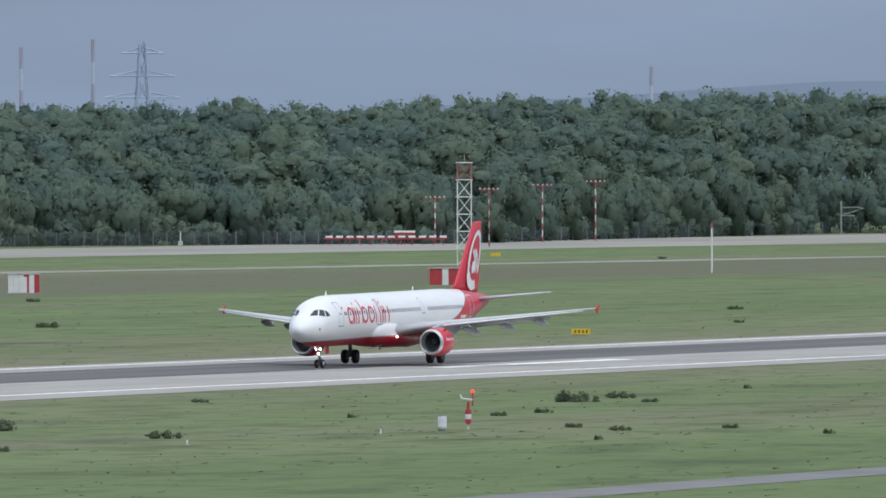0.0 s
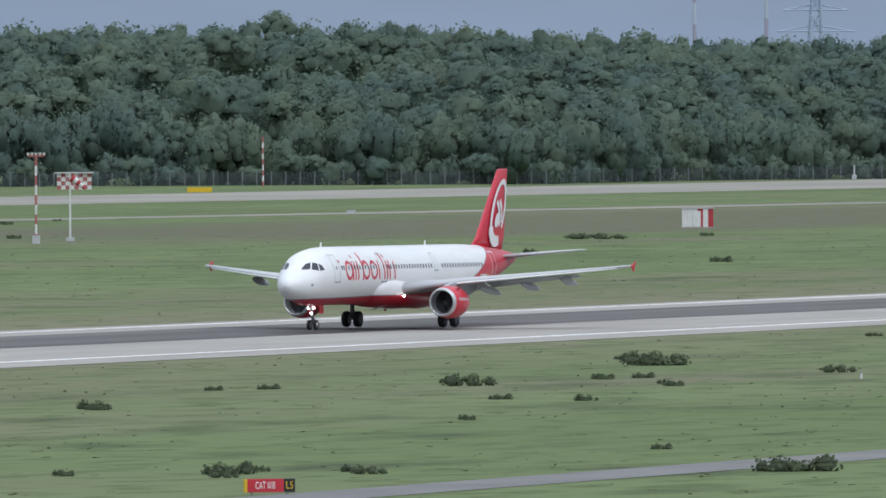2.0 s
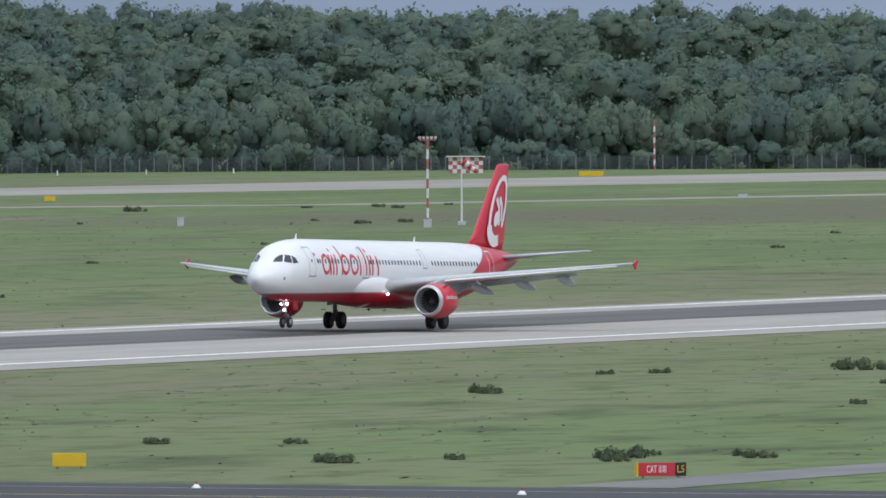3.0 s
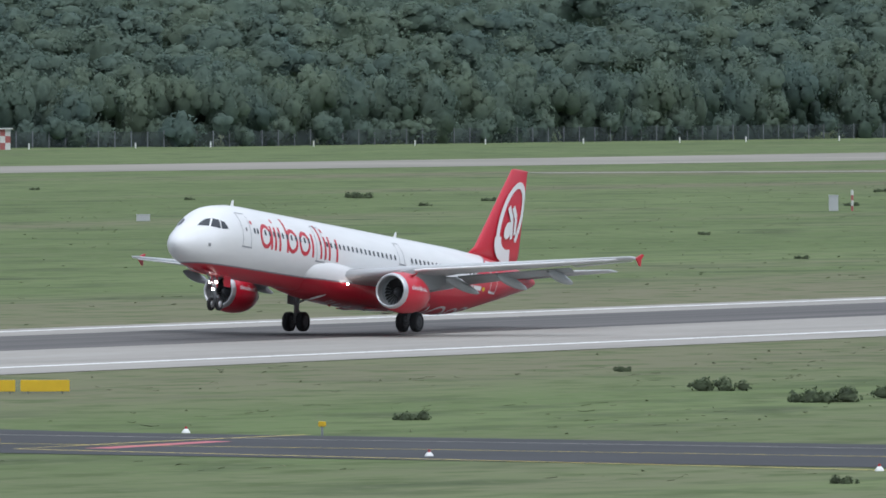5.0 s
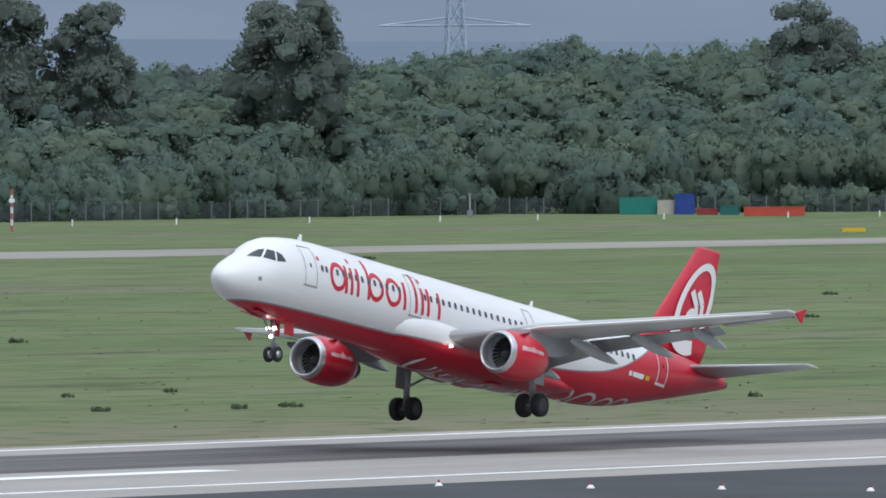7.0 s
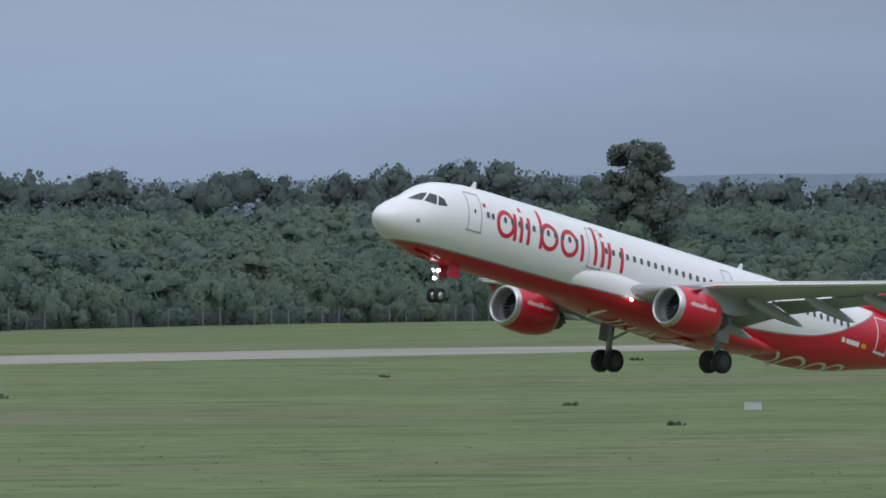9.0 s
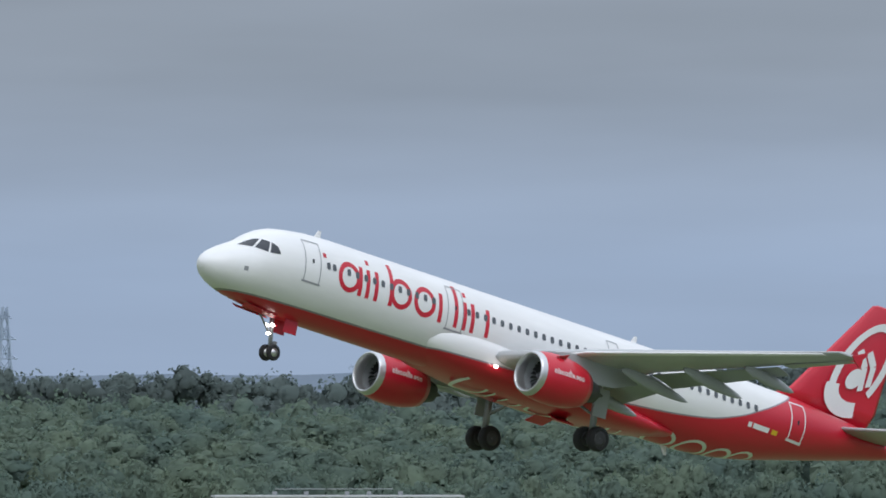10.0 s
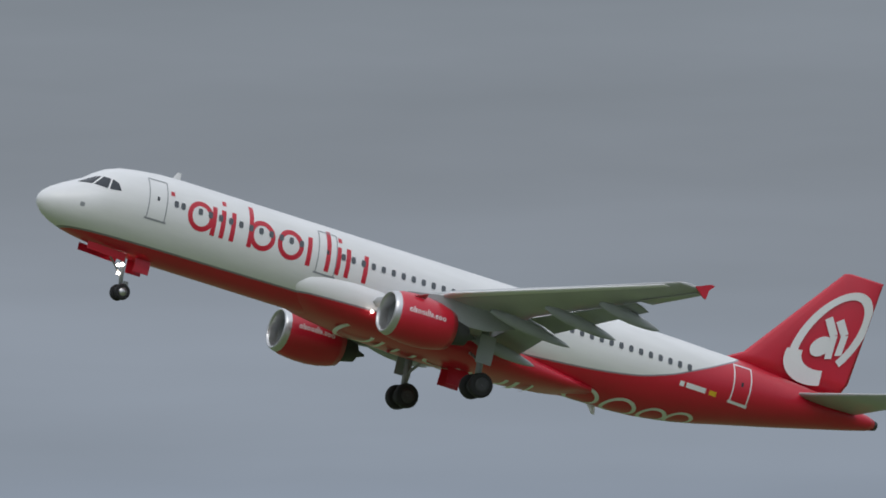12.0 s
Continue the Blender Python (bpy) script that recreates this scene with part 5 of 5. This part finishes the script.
def airfield():
    lattice_mast(2015.3, 732.1)
    for x, y, w, h, st in ((1673.1, 610.6, 4.4, 2.5, "rrwrr"), (1558.4, 627.4, 4.1, 2.6, "wwwrwr")):
        shelter(x, y, w, h, st)
    approach_bar(2515.0, 931.0, 26.0, 2.2, 12)
    approach_bar(2518.0, 928.0, 4.4, 3.6, 3)
    for x, y, w, h in ((2568.0, 939.5, 4.1, 9.8), (2479.7, 895.4, 0.5, 10.9), (2479.7, 895.4, 3.9, 11.7), (2608.3, 929.6, 4.1, 12.3), (2668.1, 938.5, 4.2, 13.0), (3010, 1010, 4.6, 14.5), (2306.8, 1020.7, 0.5, 9.9), (2340.0, 1035.3, 0.5, 9.8), (1382.2, 641.0, 2.0, 10.4)):
        approach_mast(x, y, w, h)
    for x, y, w, h in ((2950, 1020, 4.9, 8.6), (2960, 1010, 4.9, 8.2), (2960, 978, 5.4, 8.0), (2560, 960, 5.0, 9.8)):
        catenary_mast(x, y, w, h)
    m = empty("marker_pole", facing(1883.7, 643.5), "thin white pole with a red top", "pole")
    banded_pole(m, 0, 0, 0.9, 0.13, 1, base=6.9)
    part("pole_section", tube((0, 0, 0), (0, 0, 6.9), 0.14, n=8), POLEWHITE, m)
    for x, y, w, h, bars in ((1186.0, 418.7, 1.87, 0.66, 4), (2203.4, 794.4, 1.84, 0.7, 0), (2165.4, 970.9, 4.57, 1.0, 0), (1691.3, 845.6, 1.66, 0.83, 0), (502.8, 250.5, 1.48, 0.69, 0), (435.3, 206.1, 1.27, 0.55, 4),
                             (435.1, 203.4, 1.27, 0.65, 4), (538.6, 323.2, 1.66, 0.66, 0), (539.7, 321.2, 2.4, 0.66, 0), (1493.3, 1016.2, 3.3, 0.66, 0), (548.9, 553.7, 1.62, 0.74, 3)):
        taxi_sign(x, y, w, h, bars=bars)
    taxi_sign(498.4, 220.3, 2.2, 0.67, "red", ("CAT II/III", "L5"))
    taxi_sign(435.6, 220.0, 1.3, 0.69, "red", ("", ""))
    taxi_sign(442.3, 275.9, 1.55, 0.62, "red", ("", ""))
    for x, y, h in ((2507.1, 974.0, 3.0), (2248.9, 1170.4, 3.3), (1718.3, 1246.0, 3.7), (1718.3, 1246.0, 3.8), (2252.2, 1147.4, 4.0)):
        s = empty("sensor_post", facing(x, y), "small pale sensor post with a box at its foot", "sensor", "sensor posts")
        part("post", tube((0, 0, 0), (0, 0, h), 0.12, n=8), POLEWHITE, s)
        part("foot_box", box(-0.5, 0.5, -0.35, 0.35, 0, 1.0, 0.04), LIGHTGREY, s)
        part("sensor_head", box(-0.35, 0.35, -0.12, 0.12, h - 0.3, h, 0.03), GALV, s)
    # obstruction light with its yoke, and the drum beside it
    s = empty("obstruction_light", facing(762.1, 276.6), "red and white banded lamp post with a lit red lamp", "light")
    part("stem", tube((0, 0, 0), (0, 0, 1.75), 0.07, n=8), POLEWHITE, s)
    for i in range(3):
        part("band", tube((0, 0, 0.35 + i * 0.3), (0, 0, 0.65 + i * 0.3), 0.19, n=12), POLEWHITE if i == 1 else POLERED, s)
    part("neck", tube((0, 0, 1.25), (0, 0, 1.75), 0.09, n=8), POLERED, s)
    part("yoke", tube((-0.42, 0, 1.95), (0.3, 0, 1.85), 0.06, n=6), POLEWHITE, s)
    part("yoke_arm", tube((-0.42, 0, 1.95), (-0.5, 0, 2.2), 0.06, n=6), POLEWHITE, s)
    part("lamp_arm", tube((0.27, 0, 1.5), (0.27, 0, 2.3), 0.05, n=6), POLERED, s)
    part("red_lamp", tube((0.27, 0, 2.3), (0.27, 0, 2.5), 0.1, 0.08, 10), BEACON, s, "lit red lamp")
    s = empty("metal_drum", facing(758.4, 277.0), "pale grey metal drum standing in the grass", "drum")
    part("barrel", lathe_z([(0, 0.0), (0, 0.28), (0.3, 0.285), (0.31, 0.275), (0.62, 0.285), (0.64, 0.275), (0.93, 0.28), (0.95, 0.0)]), LIGHTGREY, s, "", True)
    part("rim", lathe_z([(0.93, 0.27), (0.93, 0.3), (0.97, 0.3), (0.97, 0.27)]), GALV, s, "", True)
    for x, y in ((747.8, 277.2), (714.3, 277.1)):
        s = empty("marker_post", facing(x, y), "short white marker post in the grass", "marker", "marker posts")
        part("post", tube((0, 0, 0), (0, 0, 0.34), 0.07, n=8), POLEWHITE, s)
        part("cap", tube((0, 0, 0.34), (0, 0, 0.42), 0.09, n=8), GALV, s)
    # windsock
    s = empty("windsock", facing(1405.1, 647.1), "red and white windsock hanging from a white pole", "windsock")
    part("pole", tube((0, 0, 0), (0, 0, 8.2), 0.13, 0.09, 10), POLEWHITE, s)
    part("foot", box(-0.5, 0.5, -0.5, 0.5, 0, 0.5, 0.05), LIGHTGREY, s)
    for i in range(5):
        a, b = Vector((0.15 + 0.34 * i, 0, 7.7 - 0.26 * i)), Vector((0.15 + 0.34 * (i + 1), 0, 7.7 - 0.26 * (i + 1)))
        part("sock_ring", tube(a, b, 0.52 - 0.06 * i, 0.46 - 0.06 * i, 14), POLERED if i % 2 == 0 else POLEWHITE, s)
    chequered_hut(2253.0, 1036.7, 6.7, 3.4, 4.0, 8, 4)
    chequered_hut(1892.6, 1149.2, 27.5, 3.8, 6.0, 30, 3, name="chequered_hall", label="long low red and white chequered hall by the fence", windows=((14, 1), (15, 1), (26, 0), (26, 1), (27, 0), (27, 1)))
    chequered_hut(1107.3, 683.9, 7.3, 3.3, 5.0, 8, 3, pattern=("WWRWRWRW", "WDGDWDWG", "WGGGRWRW"), eave=0.75)
    for x, y, w, h in ((1199.2, 617.4, 1.0, 1.66), (1390.4, 677.6, 0.8, 1.1), (1382.2, 641.0, 0.94, 1.0), (1098.3, 642.3, 1.35, 0.67), (794.9, 853.1, 1.6, 0.7), (1750, 760, 1.4, 0.6)):
        simple_box_thing("equipment_cabinet", "pale grey equipment cabinet in the grass", "cabinet", x, y, w, h, 0.7, LIGHTGREY, group="equipment cabinets")
    s = empty("marker_pole", facing(1199.8, 615.5), "short banded pole beside a cabinet", "pole")
    banded_pole(s, 0, 0, 2.2, 0.13, 4)
    for x, y, w, h in ((2292.9, 1210.5, 4.76, 2.95), (1523.0, 1695.9, 6.3, 3.5)):
        simple_box_thing("grey_cabin", "plain pale grey cabin before the fence", "cabin", x, y, w, h, 3.0, WALLGREY, group="grey cabins")
    for x, y, h in ((457.9, 274.9, 0.66), (484.9, 274.6, 0.64)):
        s = empty("guard_light", facing(x, y), "small orange runway guard light on a stem", "light", "guard lights")
        part("stem", tube((0, 0, 0), (0, 0, h * 0.7), 0.05, n=8), GALV, s)
        part("housing", box(-0.17, 0.17, -0.1, 0.1, h * 0.66, h, 0.03), SIGNYELLOW, s)
    for (x, y, w, h), c, l in zip(((1795.1, 1266.1, 6.47, 3.64), (1796.2, 1261.1, 3.03, 3.03), (1796.9, 1257.7, 3.43, 4.44), (1787.4, 1246.4, 3.61, 1.4), (1788.3, 1242.4, 3.31, 2.0), (1769.7, 1220.4, 10.09, 1.98)),
                                  ((0.02, 0.22, 0.18), (0.5, 0.47, 0.4), (0.02, 0.06, 0.3), (0.3, 0.04, 0.04), (0.02, 0.14, 0.13), (0.55, 0.08, 0.05)),
                                  ("green steel container by the fence", "beige steel container by the fence", "tall dark blue steel container by the fence", "low dull red skip by the fence", "dark teal skip by the fence", "long orange-red skip by the fence")):
        container(x * 0.978, y * 0.978, w, h * 0.78, c, l)
    s = empty("beacon_pole", facing(1469.9, 1148.0), "red and white banded pole with white boxes", "pole")
    banded_pole(s, 0, 0, 6.2, 0.2, 7)
    part("white_box", box(-0.4, 0.4, -0.3, 0.3, 4.2, 4.8, 0.04), SIGNWHITE, s)
    # white two-storey post beyond the far runway
    s = empty("observation_building", facing(1789.7, 1796.5), "white two-storey flat-roofed building with dark window bands", "building")
    part("lower_wall", box(-5.2, 5.2, 0, 6, 0, 3.5), POLEWHITE, s)
    part("upper_wall", box(-5.5, 4.2, -0.4, 5.6, 3.5, 6.9), POLEWHITE, s)
    for i in range(5):
        part("window", box(-5.2 + i * 1.85, -3.6 + i * 1.85, -0.44, -0.38, 4.6, 5.7), GLASS, s, "dark window")
    part("roof", box(-5.9, 4.6, -0.8, 6, 6.9, 7.5, 0.04), LIGHTGREY, s)
    # workshop with two bays
    s = empty("workshop_building", facing(964.7, 1312.5, 4), "long flat-roofed pale workshop with garage doors and small windows", "building")
    part("office_wall", box(-4.5, 14.7, 0, 9, 0, 6.0), WALLGREY, s, "pale rendered wall")
    part("garage_wall", box(-16.5, -4.5, -0.3, 9, 0, 6.2), WALLGREY, s, "pale rendered wall")
    part("roof_edge", box(-16.8, 14.9, -0.5, 9.2, 6.2, 6.5, 0.05), LIGHTGREY, s)
    part("column", box(-5.0, -4.3, -0.45, 0, 0, 6.2), POLEWHITE, s)
    for x0 in (-15.2, -9.6):
        d = part("garage_door", box(x0, x0 + 3.0, -0.42, -0.32, 0, 3.9), GALV, s, "grey segmented garage door")
        for z in (1.2, 2.0):
            part("door_window", box(x0 + 0.2, x0 + 2.8, -0.45, -0.42, z, z + 0.4), GLASS, d)
    for i in range(8):
        k = -3.6 + i * 2.25
        part("window", box(k, k + 0.62, -0.04, 0.06, 3.6, 4.6), GLASS, s, "small dark window")
    part("canopy", box(10.3, 14.9, -1.4, 0, 2.3, 2.55, 0.03), LIGHTGREY, s)
    part("dark_entry", box(10.4, 14.4, -0.05, 0.05, 0, 2.3), BLACK, s)
    part("side_door", box(5.4, 6.3, -0.05, 0.05, 0, 2.1), LIGHTGREY, s)
    for k in (-9, -5, 0.2, 3.0, 7.0):
        part("roof_vent", tube((k, 3, 6.5), (k, 3, 7.0), 0.3, n=10), GALV, s)
    part("roof_rail", tube((-9, 2.5, 7.3), (6, 2.5, 7.3), 0.05, n=6), GALV, s)
    simple_box_thing("green_box", "small green metal box before the fence", "box", 1057.6, 1370.7, 1.2, 1.05, 0.8, mat("green_paint", (0.03, 0.16, 0.09), 0.6))
    for x, y in ((816.1, 1009.1),):
        s = empty("approach_lamp", facing(x, y), "white lamp post with a red band and a square foot", "light")
        part("foot", box(-0.45, 0.45, -0.45, 0.45, 0, 0.35, 0.04), LIGHTGREY, s)
        part("cone", tube((0, 0, 0.3), (0, 0, 0.9), 0.26, 0.1, 10), LIGHTGREY, s)
        part("stem", tube((0, 0, 0.9), (0, 0, 2.0), 0.06, n=8), LIGHTGREY, s)
        part("lamp_head", box(-0.28, 0.28, -0.1, 0.1, 2.0, 2.25, 0.03), POLERED, s)
    s = empty("red_beacon_post", facing(1523.0, 1695.9), "slim post with a white and red beacon head", "beacon")
    part("post", tube((0, 0, 0), (0, 0, 6.0), 0.15, n=8), GALV, s)
    part("beacon_head", tube((0, 0, 6.0), (0, 0, 7.0), 0.5, 0.3, 10), POLERED, s)
    part("beacon_cap", tube((0, 0, 7.0), (0, 0, 7.6), 0.4, 0.3, 10), SIGNWHITE, s)
    # taxiway edge lights
    lights = ((479.9, 233.2), (454.8, 232.1), (454.9, 217.4), (453.3, 219.5), (476.3, 216.7), (449.1, 202.2), (484.0, 306.3), (486.4, 282.3), (462.7, 282.1), (462.6, 256.9), (466.1, 331.4), (467.7, 325.4), (468.7, 318.1), (467.4, 309.8), (511.9, 342.4), (503.6, 335.1), (496.4, 326.4), (491.7, 317.6), (488.6, 308.2), (465.6, 339.4))
    proto = None
    for x, y in lights:
        if proto:
            copy_thing(proto, facing(x, y))
            continue
        proto = empty("taxiway_light", facing(x, y), "white cone-shaped taxiway edge light with a red top", "light", "taxiway edge lights")
        part("cone", lathe_z([(0.0, 0.19), (0.05, 0.18), (0.17, 0.09), (0.2, 0.0)]), SIGNWHITE, proto, "white cone", True)
        part("lamp", tube((0, 0, 0.17), (0, 0, 0.29), 0.06, 0.05, 10), POLERED, proto, "red lamp top")
    # low white posts along the far runway
    proto = None
    for i in range(34):
        x = 2250 - i * 26
        y = 1085 + 0.16 * (2250 - x) + (i % 3) * 2
        if proto:
            copy_thing(proto, facing(x, y))
            continue
        proto = empty("edge_marker", facing(x, y), "low white edge marker post in the grass", "marker", "edge markers")
        part("post", tube((0, 0, 0), (0, 0, 0.95), 0.13, n=8), SIGNWHITE, proto)
        part("cap", tube((0, 0, 0.95), (0, 0, 1.05), 0.15, n=8), GALV, proto)
    # distance: pylons, chimneys and lattice towers, floodlight masts
    # these three base colours are shifted towards the sky to imitate haze
    haze = mat("haze_tinted_steel", (0.36, 0.43, 0.55), 0.9, vary=0.05, scale=0.1)
    hazered = mat("haze_tinted_red", (0.35, 0.34, 0.43), 0.9, vary=0.05, scale=0.1)
    hazewhite = mat("haze_tinted_white", (0.44, 0.49, 0.58), 0.9, vary=0.05, scale=0.1)
    for b, dist, top, arm in ((21.40, 4100, 0.56, 25), (36.01, 3000, 0.74, 36), (32.9, 4000, 0.48, 26), (45.11, 4000, 0.605, 9), (51.22, 4000, 0.56, 8), (55.21, 4000, 0.485, 8)):
        a = radians(b)
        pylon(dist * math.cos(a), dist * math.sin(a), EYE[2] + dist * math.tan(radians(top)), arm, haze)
    # lattice towers and a chimney, all simplified to solid banded shafts
    for b, top in ((21.94, 0.53), (21.62, 0.565), (19.13, 0.44)):
        a, dist = radians(b), 4150
        s = empty("chimney", facing(dist * math.cos(a), dist * math.sin(a)), "red and white banded tower far off, haze in its colour", "chimney", "far chimneys")
        hgt = EYE[2] + dist * math.tan(radians(top))
        for i in range(8):
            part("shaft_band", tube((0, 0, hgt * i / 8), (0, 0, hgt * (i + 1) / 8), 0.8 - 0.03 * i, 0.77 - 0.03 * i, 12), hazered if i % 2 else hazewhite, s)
    for b, top, dist in ((32.09, 0.44, 2330), (31.85, 0.45, 2350)):
        a = radians(b)
        s = empty("floodlight_mast", facing(dist * math.cos(a), dist * math.sin(a)), "tall white floodlight mast above the trees", "light mast", "floodlight masts")
        hgt = EYE[2] + dist * math.tan(radians(top))
        part("mast", tube((0, 0, 0), (0, 0, hgt), 0.6, 0.4, 10), POLEWHITE, s)
        part("lamp_bar", box(-2.2, 2.2, -0.3, 0.3, hgt - 2.0, hgt - 1.5), POLEWHITE, s)
    for b, dist, top, w, seed in ((34.43, 2300, 0.56, 22, 1), (37.99, 2120, 0.58, 17.5, 2), (37.63, 2120, 0.555, 17.5, 3), (36.77, 2150, 0.57, 23, 4), (47.52, 2390, 0.425, 18, 5), (45.78, 2270, 0.305, 17, 6), (44.65, 2250, 0.455, 19, 7), (50.7, 2080, 0.275, 7, 8)):
        a = radians(b)
        single_tree(dist * math.cos(a), dist * math.sin(a), EYE[2] + dist * math.tan(radians(top)), w, seed)
    fence()
    weeds()
    grass_tufts()


def lathe_z(profile, n=20):
    bm = lathe(profile, n)
    bmesh.ops.rotate(bm, verts=bm.verts, cent=(0, 0, 0), matrix=Matrix.Rotation(radians(-90), 3, "Y"))
    return bm


airfield()


def motions():
    rows = []
    for t, x, y, z, p, yaw, roll in FLIGHT:
        a, b, c = radians(yaw), radians(p), radians(roll)
        f = Vector((-math.cos(a) * math.cos(b), -math.sin(a) * math.cos(b), math.sin(b)))
        l0 = Vector((math.sin(a), -math.cos(a), 0))
        u0 = f.cross(l0)
        port, up = l0 * math.cos(c) + u0 * math.sin(c), u0 * math.cos(c) - l0 * math.sin(c)
        m = Matrix((-f, -port, up)).transposed().to_4x4()
        rows.append((t, Matrix.Translation((x, RUNWAY_Y + y, z)) @ m))
    walk(AIRLINER, rows)
    # in flight the lift bends the wings up from their roots
    for side, wing in zip((-1, 1), WINGS):
        root = Matrix.Translation((0, side * 1.6, 2.75))
        walk(wing, [(t, root @ pose(0, 0, 0, side * a, 0, 0) @ root.inverted()) for t, a in ((0, 0), (2.5, 0), (3.5, 0.3), (5.5, 1.4), (6.3, 2.3), (12, 2.3))])
    for leg in LEGS[:2]:
        walk(leg, [(t, pose(0, 0, dz)) for t, dz in ((0, 0), (5.4, 0), (6.1, -0.15), (6.7, -0.38), (12, -0.38))])
    walk(LEGS[2], [(t, pose(0, 0, dz)) for t, dz in ((0, 0), (3.0, 0), (3.6, -0.22), (12, -0.22))])
    for side, door in zip((-1, 1), NOSE_DOORS):
        walk(door, [(t, pose(3.75 - GEAR_S, side * 0.52, 1.9, side * -a, 2.5, 0)) for t, a in ((0, 80), (9.7, 80), (10.6, 12), (12, 6))])
    for side, door in zip((-1, 1), BELLY_DOORS):
        walk(door, [(t, pose(0.6, side * 0.35, 1.42, side * a, 0, 0)) for t, a in ((0, 88), (9.6, 88), (10.3, 40), (10.8, 8), (12, 8))])


motions()
